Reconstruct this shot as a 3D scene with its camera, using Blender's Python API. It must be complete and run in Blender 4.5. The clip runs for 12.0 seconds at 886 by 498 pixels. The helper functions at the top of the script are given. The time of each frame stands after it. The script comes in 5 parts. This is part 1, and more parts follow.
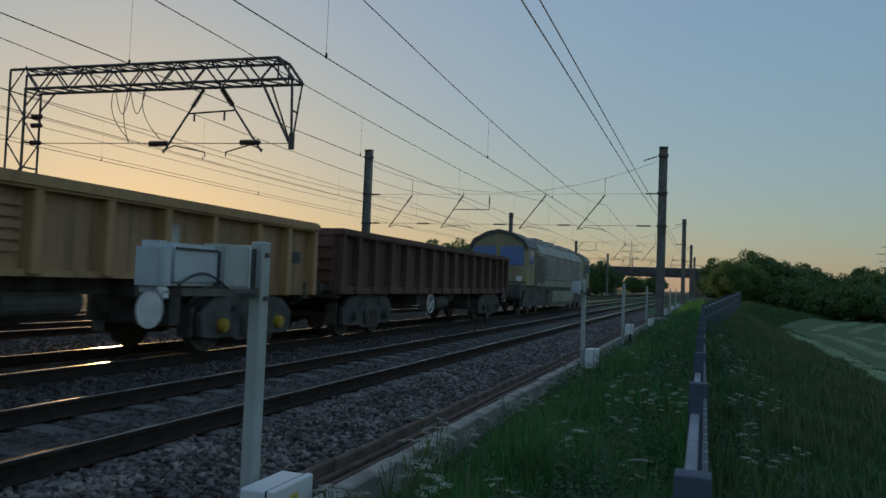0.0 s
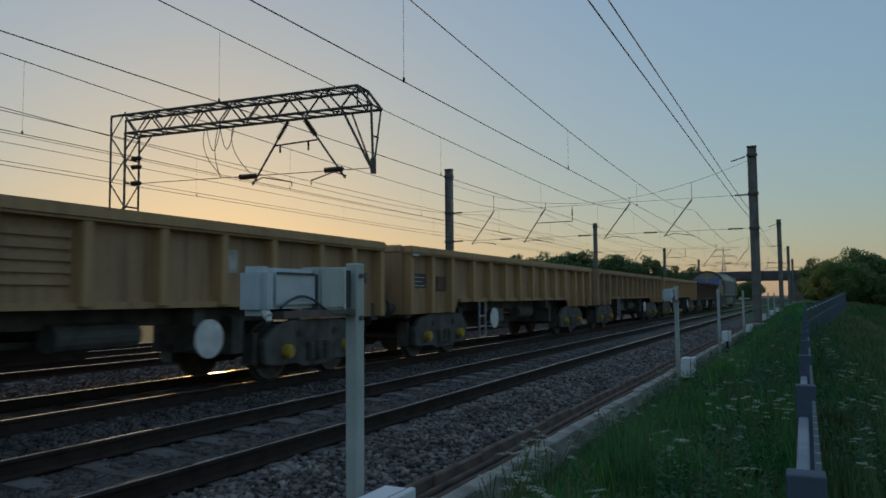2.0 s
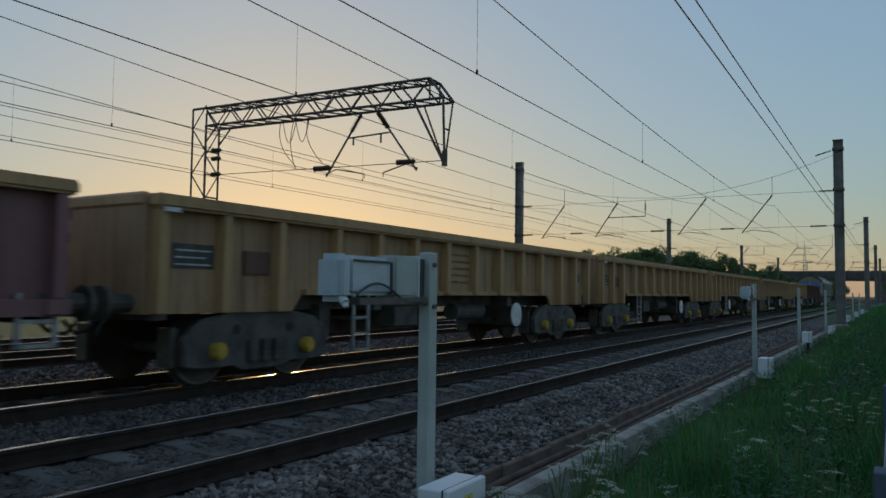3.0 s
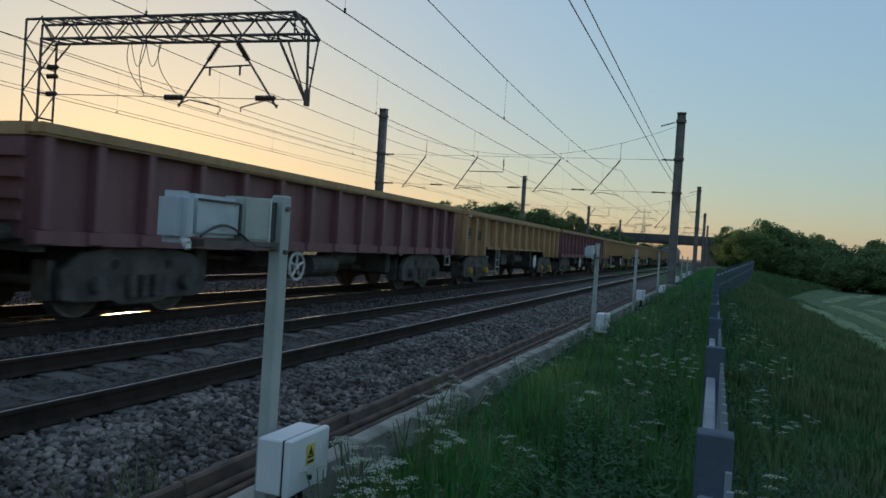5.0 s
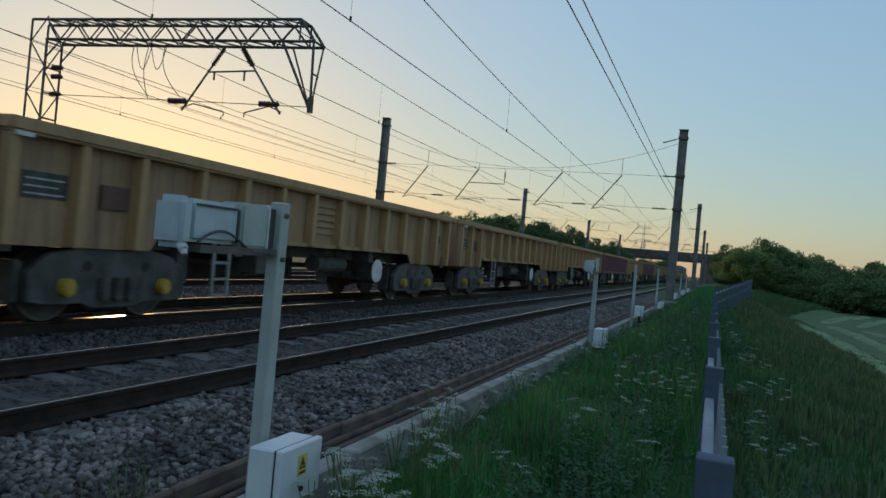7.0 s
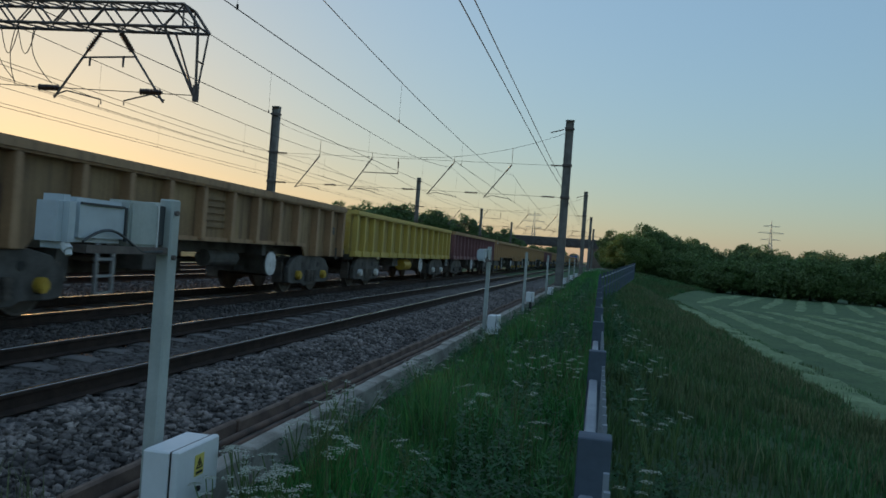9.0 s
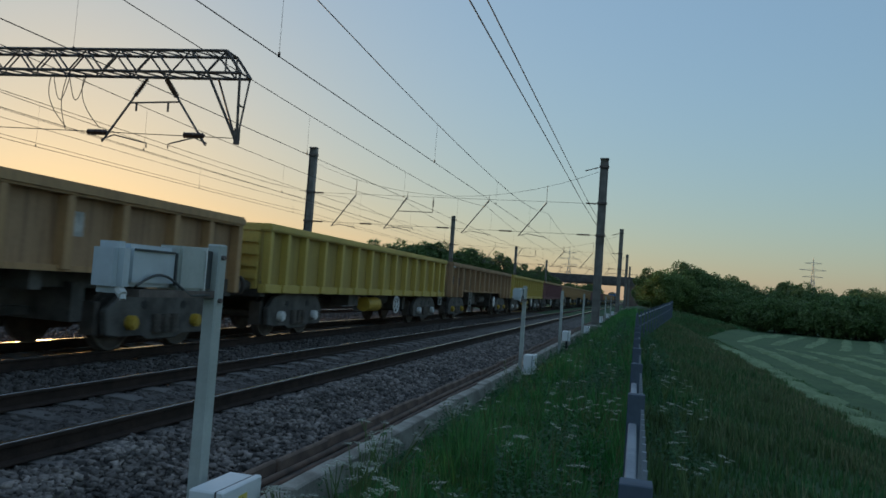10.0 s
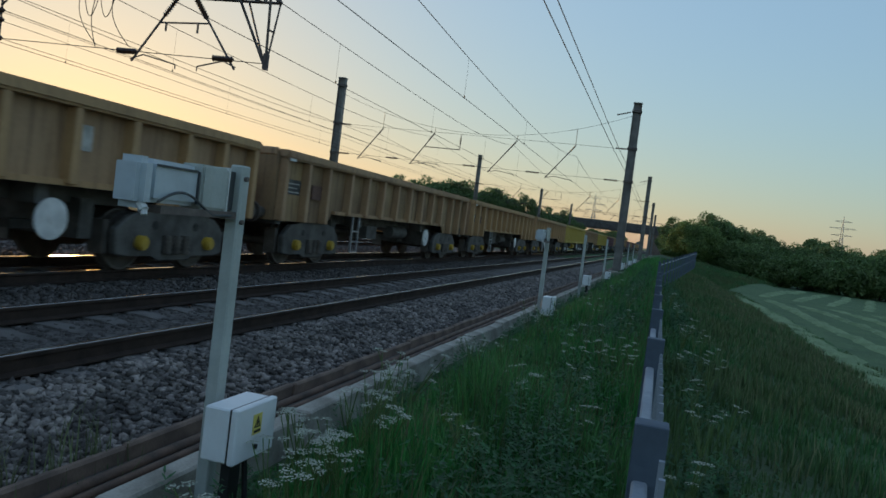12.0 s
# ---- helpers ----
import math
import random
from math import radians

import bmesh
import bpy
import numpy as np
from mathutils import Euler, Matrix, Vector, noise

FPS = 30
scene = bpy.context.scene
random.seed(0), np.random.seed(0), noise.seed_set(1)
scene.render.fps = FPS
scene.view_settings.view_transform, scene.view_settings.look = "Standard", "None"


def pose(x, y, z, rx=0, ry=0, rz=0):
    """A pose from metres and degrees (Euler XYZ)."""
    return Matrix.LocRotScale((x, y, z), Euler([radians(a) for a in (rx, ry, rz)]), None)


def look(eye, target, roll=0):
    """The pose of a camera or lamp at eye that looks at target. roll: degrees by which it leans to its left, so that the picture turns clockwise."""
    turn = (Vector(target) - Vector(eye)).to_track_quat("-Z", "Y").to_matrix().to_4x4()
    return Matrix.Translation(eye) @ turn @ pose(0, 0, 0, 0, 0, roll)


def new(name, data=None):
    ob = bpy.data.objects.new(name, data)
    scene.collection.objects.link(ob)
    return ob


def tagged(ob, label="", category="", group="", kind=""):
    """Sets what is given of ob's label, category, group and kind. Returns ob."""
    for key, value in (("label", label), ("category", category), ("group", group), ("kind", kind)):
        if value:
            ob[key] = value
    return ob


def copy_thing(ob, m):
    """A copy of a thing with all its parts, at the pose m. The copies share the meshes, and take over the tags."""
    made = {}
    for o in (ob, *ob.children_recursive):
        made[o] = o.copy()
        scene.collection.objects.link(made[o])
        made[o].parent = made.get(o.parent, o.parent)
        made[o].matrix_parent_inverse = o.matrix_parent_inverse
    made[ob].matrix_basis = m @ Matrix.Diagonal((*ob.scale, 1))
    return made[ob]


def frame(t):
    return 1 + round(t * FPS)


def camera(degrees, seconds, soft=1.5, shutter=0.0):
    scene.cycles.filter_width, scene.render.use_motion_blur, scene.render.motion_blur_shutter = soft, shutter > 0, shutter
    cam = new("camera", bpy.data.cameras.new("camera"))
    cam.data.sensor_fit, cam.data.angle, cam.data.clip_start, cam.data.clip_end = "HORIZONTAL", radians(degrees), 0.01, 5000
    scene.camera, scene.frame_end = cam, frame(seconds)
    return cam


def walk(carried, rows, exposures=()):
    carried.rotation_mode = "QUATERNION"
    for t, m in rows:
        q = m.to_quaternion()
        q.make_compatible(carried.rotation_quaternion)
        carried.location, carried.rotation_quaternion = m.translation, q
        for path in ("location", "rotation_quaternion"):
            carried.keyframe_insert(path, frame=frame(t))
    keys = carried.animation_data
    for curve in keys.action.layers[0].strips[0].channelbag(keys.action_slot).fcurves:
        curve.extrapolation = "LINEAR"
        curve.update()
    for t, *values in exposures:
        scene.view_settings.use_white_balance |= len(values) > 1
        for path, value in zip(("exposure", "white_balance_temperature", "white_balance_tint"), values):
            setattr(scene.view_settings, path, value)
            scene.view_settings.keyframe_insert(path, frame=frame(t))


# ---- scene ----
cam = camera(61.3, 12.0, soft=1.6, shutter=0.1)
PATH = [
    (0, (4.249, 0.614, 1.262), (3.588, 2.499, 1.351), 2.2),
    (0.5, (4.247, 0.581, 1.259), (3.582, 2.465, 1.348), 2.0),
    (1, (4.253, 0.574, 1.258), (3.562, 2.448, 1.356), 2.3),
    (1.5, (4.253, 0.592, 1.254), (3.527, 2.452, 1.374), 1.6),
    (2, (4.246, 0.551, 1.245), (3.379, 2.349, 1.376), -0.5),
    (2.5, (4.251, 0.552, 1.24), (3.233, 2.269, 1.365), -1.2),
    (3, (4.236, 0.517, 1.225), (3.207, 2.228, 1.338), 0.7),
    (3.5, (4.232, 0.5, 1.221), (3.329, 2.281, 1.333), 2.0),
    (3.7, (4.23, 0.501, 1.226), (3.394, 2.315, 1.323), 2.1),
    (5.3, (4.206, 0.612, 1.241), (3.523, 2.492, 1.22), 3.7),
    (5.5, (4.213, 0.606, 1.235), (3.505, 2.477, 1.235), 3.6),
    (6, (4.218, 0.61, 1.238), (3.498, 2.476, 1.235), 3.6),
    (6.5, (4.206, 0.622, 1.251), (3.395, 2.45, 1.218), 1.0),
    (7, (4.196, 0.635, 1.248), (3.51, 2.514, 1.261), 5.2),
    (7.5, (4.207, 0.626, 1.258), (3.677, 2.554, 1.219), 4.4),
    (7.7, (4.215, 0.616, 1.258), (3.795, 2.57, 1.197), 5.1),
    (9.3, (4.216, 0.543, 1.276), (3.799, 2.499, 1.321), 4.2),
    (9.5, (4.207, 0.533, 1.279), (3.776, 2.485, 1.35), 4.8),
    (10, (4.211, 0.476, 1.3), (3.701, 2.407, 1.401), 4.1),
    (10.5, (4.201, 0.476, 1.292), (3.651, 2.397, 1.373), 4.6),
    (11, (4.224, 0.52, 1.281), (3.692, 2.448, 1.302), 5.1),
    (11.5, (4.204, 0.537, 1.281), (3.692, 2.47, 1.258), 7.0),
    (12, (4.197, 0.537, 1.27), (3.642, 2.458, 1.201), 7.1),
]
walk(cam, [(t, look(eye, target, roll)) for t, eye, target, roll in PATH], [(0.0, 1.25, 6280, 6), (3.5, 1.36, 6280, 6), (5.5, 1.72, 6300, 6), (9.5, 1.56, 6130, 4), (10.5, 1.46, 6130, 4), (12.0, 1.72, 6200, 5)])

# ---- light ----
SUN_EL, SUN_AZ = 4.4, -43.0
world = bpy.data.worlds.new("evening_sky")
scene.world = world
world.use_nodes = True
wn, wl = world.node_tree.nodes, world.node_tree.links
sky = wn.new("ShaderNodeTexSky")
sky.sky_type, sky.sun_disc = "NISHITA", False
sky.sun_elevation, sky.sun_rotation = radians(SUN_EL), radians(SUN_AZ)
sky.air_density, sky.dust_density, sky.ozone_density = 1.18, 1.2, 3.0
haze = wn.new("ShaderNodeMixRGB")
haze.inputs[0].default_value, haze.inputs[2].default_value = 0.24, (1.3, 1.5, 1.8, 1)
# thick evening haze evens out the glare round the sun and keeps its hue
grey, scaled, veil = wn.new("ShaderNodeRGBToBW"), wn.new("ShaderNodeMath"), wn.new("ShaderNodeVectorMath")
scaled.operation, veil.operation = "MULTIPLY_ADD", "DIVIDE"
scaled.inputs[1].default_value, scaled.inputs[2].default_value = 0.66, 1.0
wl.new(sky.outputs[0], grey.inputs[0])
wl.new(grey.outputs[0], scaled.inputs[0])
wl.new(sky.outputs[0], veil.inputs[0])
wl.new(scaled.outputs[0], veil.inputs[1])
core = wn.new("ShaderNodeVectorMath")
core.operation = "MULTIPLY_ADD"
core.inputs[1].default_value = (0.045, 0.042, 0.03)
wl.new(sky.outputs[0], core.inputs[0])
wl.new(veil.outputs[0], core.inputs[2])
wl.new(core.outputs[0], haze.inputs[1])
wl.new(haze.outputs[0], wn["Background"].inputs[0])
wn["Background"].inputs[1].default_value = 0.15
sun = new("sun", bpy.data.lights.new("sun", "SUN"))
sun.data.energy, sun.data.angle, sun.data.color = 0.7, radians(1.0), (1.0, 0.55, 0.22)
az, el = radians(SUN_AZ), radians(SUN_EL)
sun_way = Vector((math.sin(az) * math.cos(el), math.cos(az) * math.cos(el), math.sin(el)))
sun.matrix_world = look(sun_way * 50, (0, 0, 0))


# ---- materials ----
def material(name, base, second=None, rough=0.8, metal=0.0, scale=6.0, fine=60.0, bump=0.3, mix=0.5, rand=0.0, depth=0.01, spec=0.5, translucent=0.0, grain=0.12, streak=0.0):
    """Base colour broken up by a coarse noise, a fine noise, relief and a shift from piece to piece."""
    m = bpy.data.materials.new(name)
    m.use_nodes = True
    n, l = m.node_tree.nodes, m.node_tree.links
    b = n["Principled BSDF"]
    second = second or tuple(c * 0.6 for c in base)
    geo = n.new("ShaderNodeNewGeometry")
    co = n.new("ShaderNodeTexCoord")
    big, small = n.new("ShaderNodeTexNoise"), n.new("ShaderNodeTexNoise")
    big.inputs["Scale"].default_value, small.inputs["Scale"].default_value = scale, fine
    big.inputs["Detail"].default_value, small.inputs["Detail"].default_value = 6, 4
    for t in (big, small):
        l.new(co.outputs["Object"], t.inputs["Vector"])
    ramp = n.new("ShaderNodeValToRGB")
    ramp.color_ramp.elements[0].position, ramp.color_ramp.elements[1].position = 0.5 - 0.25 * mix, 0.5 + 0.3 * mix
    ramp.color_ramp.elements[0].color, ramp.color_ramp.elements[1].color = (*base, 1), (*second, 1)
    l.new(big.outputs[0], ramp.inputs[0])
    hsv = n.new("ShaderNodeHueSaturation")
    colour = ramp.outputs[0]
    if streak:
        # rust and grime run down in narrow streaks
        mp, run, sr, mx = n.new("ShaderNodeMapping"), n.new("ShaderNodeTexNoise"), n.new("ShaderNodeMapRange"), n.new("ShaderNodeMix")
        mp.inputs["Scale"].default_value = (9, 9, 0.55)
        run.inputs["Scale"].default_value, run.inputs["Detail"].default_value = 1.0, 5
        l.new(co.outputs["Object"], mp.inputs[0])
        l.new(mp.outputs[0], run.inputs["Vector"])
        sr.inputs["From Min"].default_value, sr.inputs["From Max"].default_value, sr.inputs["To Max"].default_value = 0.48, 0.72, streak
        l.new(run.outputs[0], sr.inputs["Value"])
        mx.data_type = "RGBA"
        l.new(sr.outputs[0], mx.inputs["Factor"])
        l.new(colour, mx.inputs["A"])
        mx.inputs["B"].default_value = (0.09, 0.05, 0.03, 1)
        colour = mx.outputs["Result"]
    l.new(colour, hsv.inputs["Color"])
    val = n.new("ShaderNodeMapRange")
    val.inputs["From Min"].default_value, val.inputs["From Max"].default_value = 0.3, 0.7
    val.inputs["To Min"].default_value, val.inputs["To Max"].default_value = 1 - grain, 1 + grain
    l.new(small.outputs[0], val.inputs["Value"])
    last = val.outputs[0]
    if rand:
        info = n.new("ShaderNodeObjectInfo")
        add = n.new("ShaderNodeMath")
        add.operation = "ADD"
        l.new(info.outputs["Random"], add.inputs[0])
        l.new(geo.outputs["Random Per Island"], add.inputs[1])
        frac = n.new("ShaderNodeMath")
        frac.operation = "FRACT"
        l.new(add.outputs[0], frac.inputs[0])
        vr = n.new("ShaderNodeMapRange")
        vr.inputs["To Min"].default_value, vr.inputs["To Max"].default_value = 1 - rand, 1 + rand
        l.new(frac.outputs[0], vr.inputs["Value"])
        mul = n.new("ShaderNodeMath")
        mul.operation = "MULTIPLY"
        l.new(vr.outputs[0], mul.inputs[0])
        l.new(last, mul.inputs[1])
        last = mul.outputs[0]
    l.new(last, hsv.inputs["Value"])
    l.new(hsv.outputs[0], b.inputs["Base Color"])
    rr = n.new("ShaderNodeMapRange")
    rr.inputs["To Min"].default_value, rr.inputs["To Max"].default_value = max(rough - 0.12, 0.03), min(rough + 0.12, 1)
    l.new(big.outputs[0], rr.inputs["Value"])
    l.new(rr.outputs[0], b.inputs["Roughness"])
    b.inputs["Metallic"].default_value = metal
    b.inputs["Specular IOR Level"].default_value = spec
    if bump:
        bp = n.new("ShaderNodeBump")
        bp.inputs["Strength"].default_value, bp.inputs["Distance"].default_value = bump, depth
        l.new(small.outputs[0], bp.inputs["Height"])
        l.new(bp.outputs[0], b.inputs["Normal"])
    if translucent:
        tr, mx = n.new("ShaderNodeBsdfTranslucent"), n.new("ShaderNodeMixShader")
        mx.inputs[0].default_value = translucent
        l.new(hsv.outputs[0], tr.inputs["Color"])
        l.new(b.outputs[0], mx.inputs[1])
        l.new(tr.outputs[0], mx.inputs[2])
        l.new(mx.outputs[0], n["Material Output"].inputs["Surface"])
    return m


M = {}
M["ballast"] = material("ballast_stone", (0.20, 0.17, 0.15), (0.085, 0.072, 0.064), 0.75, scale=3, fine=40, rand=0.8, grain=0.25)
M["bed"] = material("ballast_bed", (0.12, 0.104, 0.095), (0.07, 0.06, 0.054), 0.9, scale=4, fine=22, bump=1.0, depth=0.05)
M["rail_side"] = material("rusty_rail_web", (0.048, 0.032, 0.025), (0.03, 0.022, 0.018), 0.9, scale=5, spec=0.2)
M["rail_head"] = material("polished_rail_head", (0.66, 0.63, 0.60), (0.5, 0.47, 0.44), 0.2, 1.0, scale=8, bump=0.05, grain=0.05)
M["sleeper"] = material("dirty_concrete_sleeper", (0.15, 0.135, 0.125), (0.09, 0.08, 0.073), 0.9, scale=4, rand=0.2)
M["concrete"] = material("weathered_concrete", (0.42, 0.385, 0.33), (0.22, 0.20, 0.165), 0.9, scale=3, rand=0.12, streak=0.2)
M["bed_dirty"] = material("grimy_ballast", (0.11, 0.095, 0.086), (0.06, 0.052, 0.047), 0.85, scale=3, fine=40, rand=0.45, grain=0.2)
M["trough_edge"] = material("rusty_brown_edge", (0.20, 0.135, 0.10), (0.11, 0.075, 0.058), 0.85, scale=4)
M["conduit"] = material("rusted_brown_channel", (0.13, 0.075, 0.05), (0.06, 0.04, 0.03), 0.8, scale=4)
M["galv"] = material("galvanised_steel", (0.42, 0.43, 0.44), (0.30, 0.31, 0.32), 0.5, 0.7, scale=5, bump=0.1)
# brown paint, lightened so that its colour holds some haze glare
M["dark_steel"] = material("brown_painted_steel", (0.15, 0.12, 0.105), (0.09, 0.072, 0.065), 0.7, 0.1, scale=5, bump=0.05)
M["mast"] = material("galvanised_mast_steel", (0.25, 0.235, 0.22), (0.16, 0.15, 0.14), 0.6, 0.3, scale=2, bump=0.05, streak=0.3)
M["wire"] = material("tarnished_copper_wire", (0.06, 0.05, 0.045), None, 0.6, 0.6, bump=0)
M["porcelain"] = material("brown_porcelain", (0.09, 0.05, 0.035), None, 0.25, bump=0)
M["post"] = material("pale_grey_painted_post", (0.47, 0.50, 0.47), (0.36, 0.385, 0.36), 0.6, scale=3, bump=0.04, grain=0.04, streak=0.12)
M["box_white"] = material("white_painted_cabinet", (0.80, 0.81, 0.82), (0.72, 0.73, 0.73), 0.45, scale=3, fine=30, bump=0.02, grain=0.02)
M["box_grey"] = material("pale_grey_plastic", (0.52, 0.57, 0.60), (0.42, 0.46, 0.49), 0.45, scale=4, fine=30, bump=0.02, grain=0.03)
M["black"] = material("black_rubber", (0.02, 0.02, 0.02), None, 0.6, bump=0.05)
M["sign"] = material("yellow_warning_label", (0.72, 0.60, 0.14), (0.64, 0.54, 0.14), 0.5, bump=0)
M["fence"] = material("dark_grey_fence_steel", (0.11, 0.14, 0.18), (0.08, 0.10, 0.13), 0.75, 0.0, scale=4, bump=0.05, grain=0.06, spec=0.2)
M["fence_pale"] = material("pale_fence_rail", (0.30, 0.33, 0.37), (0.22, 0.245, 0.28), 0.65, 0.0, scale=4, bump=0.05, grain=0.06, spec=0.3)
M["soil"] = material("grassy_ground", (0.035, 0.10, 0.03), (0.06, 0.09, 0.04), 1.0, scale=0.6, fine=9, bump=0.8, depth=0.08)
M["grass"] = material("grass_blades", (0.06, 0.24, 0.055), (0.085, 0.22, 0.065), 0.6, scale=0.8, fine=20, bump=0, rand=0.4, translucent=0.45)
M["bank_grass"] = material("coarse_bank_grass", (0.055, 0.15, 0.045), (0.10, 0.13, 0.05), 0.65, scale=0.35, fine=12, bump=0, rand=0.4, translucent=0.35)
# lighter green than the other verge grass
M["light_grass"] = material("soft_lighter_grass", (0.13, 0.30, 0.075), (0.10, 0.25, 0.07), 0.6, scale=0.6, fine=14, bump=0, rand=0.35, translucent=0.45)
M["dry_grass"] = material("dry_grass", (0.19, 0.20, 0.10), (0.11, 0.15, 0.065), 0.7, scale=0.8, bump=0, rand=0.4, translucent=0.3)
M["leaf"] = material("tree_leaves", (0.11, 0.19, 0.06), (0.14, 0.20, 0.075), 0.6, scale=0.4, fine=3, bump=0, rand=0.4, translucent=0.3)
M["olive_leaf"] = material("olive_willow_leaves", (0.17, 0.25, 0.075), (0.12, 0.19, 0.06), 0.6, scale=0.4, fine=3, bump=0, rand=0.4, translucent=0.35)
M["weed"] = material("weed_leaves", (0.045, 0.15, 0.045), (0.03, 0.10, 0.035), 0.6, scale=1.5, fine=20, bump=0, rand=0.4, translucent=0.3)
M["flower"] = material("white_umbel_flowers", (0.56, 0.58, 0.47), (0.44, 0.46, 0.37), 0.7, bump=0, rand=0.1, translucent=0.3)
M["stem"] = material("green_stems", (0.12, 0.19, 0.05), None, 0.6, bump=0)
M["bark"] = material("bark", (0.10, 0.075, 0.055), (0.06, 0.045, 0.035), 0.9, scale=3, bump=0.5)
M["brick"] = material("dark_bridge_brick", (0.20, 0.14, 0.11), (0.12, 0.09, 0.075), 0.9, scale=1.0, fine=14, bump=0.4)
M["bridge"] = material("bridge_steelwork", (0.12, 0.11, 0.11), (0.08, 0.07, 0.07), 0.8, scale=0.7, fine=10)
# ochre and maroon paints include a lift for the veiling glare
M["ochre"] = material("faded_ochre_wagon_paint", (0.46, 0.285, 0.13), (0.34, 0.205, 0.1), 0.55, scale=0.9, fine=18, bump=0.06, mix=0.9, grain=0.06, streak=0.4)
M["ochre_dirty"] = material("dirty_ochre_wagon_paint", (0.40, 0.27, 0.13), (0.12, 0.07, 0.045), 0.65, scale=0.7, fine=16, bump=0.1, mix=0.9, grain=0.08, streak=0.8)
# darker than the plain ochre, with heavier streaks
M["ochre_panel"] = material("darker_streaked_ochre_paint", (0.42, 0.265, 0.14), (0.29, 0.175, 0.097), 0.6, scale=1.1, fine=18, bump=0.06, mix=0.9, grain=0.07, streak=0.6)
# darker than the yellow of the ribs and rails
M["yellow_panel"] = material("darker_yellow_panel_paint", (0.42, 0.32, 0.085), (0.34, 0.25, 0.08), 0.6, scale=0.8, fine=18, bump=0.05, mix=0.8, grain=0.06, streak=0.25)
M["yellow"] = material("bright_yellow_wagon_paint", (0.56, 0.43, 0.10), (0.46, 0.34, 0.09), 0.5, scale=0.7, fine=18, bump=0.05, mix=0.8, grain=0.05, streak=0.15)
M["maroon"] = material("maroon_wagon_paint", (0.23, 0.11, 0.115), (0.165, 0.078, 0.083), 0.55, scale=0.8, fine=18, bump=0.06, mix=0.9, grain=0.06, streak=0.35)
M["brown"] = material("rusty_brown_wagon_paint", (0.14, 0.075, 0.055), (0.09, 0.05, 0.04), 0.75, scale=1.2, fine=18, bump=0.12, streak=0.3)
# grimy steel, its base lightened to put veiling glare into the colour
M["bogie"] = material("grimy_glare_lifted_steel", (0.115, 0.11, 0.10), (0.06, 0.056, 0.05), 0.75, 0.1, scale=3, fine=25)
M["wheel"] = material("wheel_steel", (0.12, 0.105, 0.092), (0.07, 0.062, 0.054), 0.6, 0.3, scale=4)
M["tread"] = material("worn_wheel_tread", (0.22, 0.21, 0.20), None, 0.45, 1.0, bump=0)
M["cap"] = material("yellow_axle_cap", (0.50, 0.33, 0.035), (0.38, 0.25, 0.03), 0.55, bump=0.05)
M["disc"] = material("white_brake_disc", (0.72, 0.72, 0.70), (0.55, 0.55, 0.53), 0.55, scale=5, bump=0.05)
M["plate"] = material("dark_data_panel", (0.06, 0.065, 0.07), None, 0.5, bump=0)
M["print"] = material("faded_white_print", (0.55, 0.54, 0.5), None, 0.6, bump=0)
M["lead"] = material("dull_silver_loco_roof", (0.42, 0.43, 0.42), (0.3, 0.3, 0.29), 0.5, 0.2, scale=1)
M["loco_side"] = material("grey_green_loco_side", (0.30, 0.31, 0.25), (0.20, 0.205, 0.17), 0.5, scale=1, streak=0.3)
M["loco_yellow"] = material("dull_yellow_loco_end", (0.33, 0.29, 0.16), (0.24, 0.21, 0.12), 0.5, scale=1.5, streak=0.3)
M["field"] = material("mown_field", (0.075, 0.135, 0.045), (0.05, 0.10, 0.036), 1.0, scale=0.5, fine=6, bump=0.7, depth=0.08, grain=0.25)
M["swath"] = material("pale_cut_hay", (0.20, 0.28, 0.13), (0.12, 0.185, 0.08), 1.0, scale=0.9, fine=8, bump=0.8, depth=0.08, grain=0.25)


def glass_material():
    m = bpy.data.materials.new("painted_sky_windscreen")
    m.use_nodes = True
    b = m.node_tree.nodes["Principled BSDF"]
    # blue base colour paints in the reflected sky
    b.inputs["Base Color"].default_value = (0.06, 0.15, 0.38, 1)
    b.inputs["Roughness"].default_value = 0.12
    return m


M["glass"] = glass_material()


# ---- builders ----
def box(bm, x0, x1, y0, y1, z0, z1, m=None):
    vs = [bm.verts.new((x, y, z)) for x in (x0, x1) for y in (y0, y1) for z in (z0, z1)]
    if m:
        for v in vs:
            v.co = m @ v.co
    for f in ((0, 1, 3, 2), (4, 6, 7, 5), (0, 4, 5, 1), (2, 3, 7, 6), (0, 2, 6, 4), (1, 5, 7, 3)):
        bm.faces.new([vs[i] for i in f])
    return vs


def tube(bm, a, b, r, seg=6, r2=None, caps=True):
    a, b = Vector(a), Vector(b)
    q = (b - a).to_track_quat("Z", "Y")
    rings = []
    for p, rad in ((a, r), (b, r if r2 is None else r2)):
        rings.append([bm.verts.new(p + q @ Vector((rad * math.cos(k * math.tau / seg), rad * math.sin(k * math.tau / seg), 0))) for k in range(seg)])
    for k in range(seg):
        bm.faces.new((rings[0][k], rings[0][(k + 1) % seg], rings[1][(k + 1) % seg], rings[1][k]))
    if caps:
        bm.faces.new(rings[0][::-1])
        bm.faces.new(rings[1])


def bar(bm, a, b, w):
    """A square bar between two points."""
    tube(bm, a, b, w * 0.72, 4)


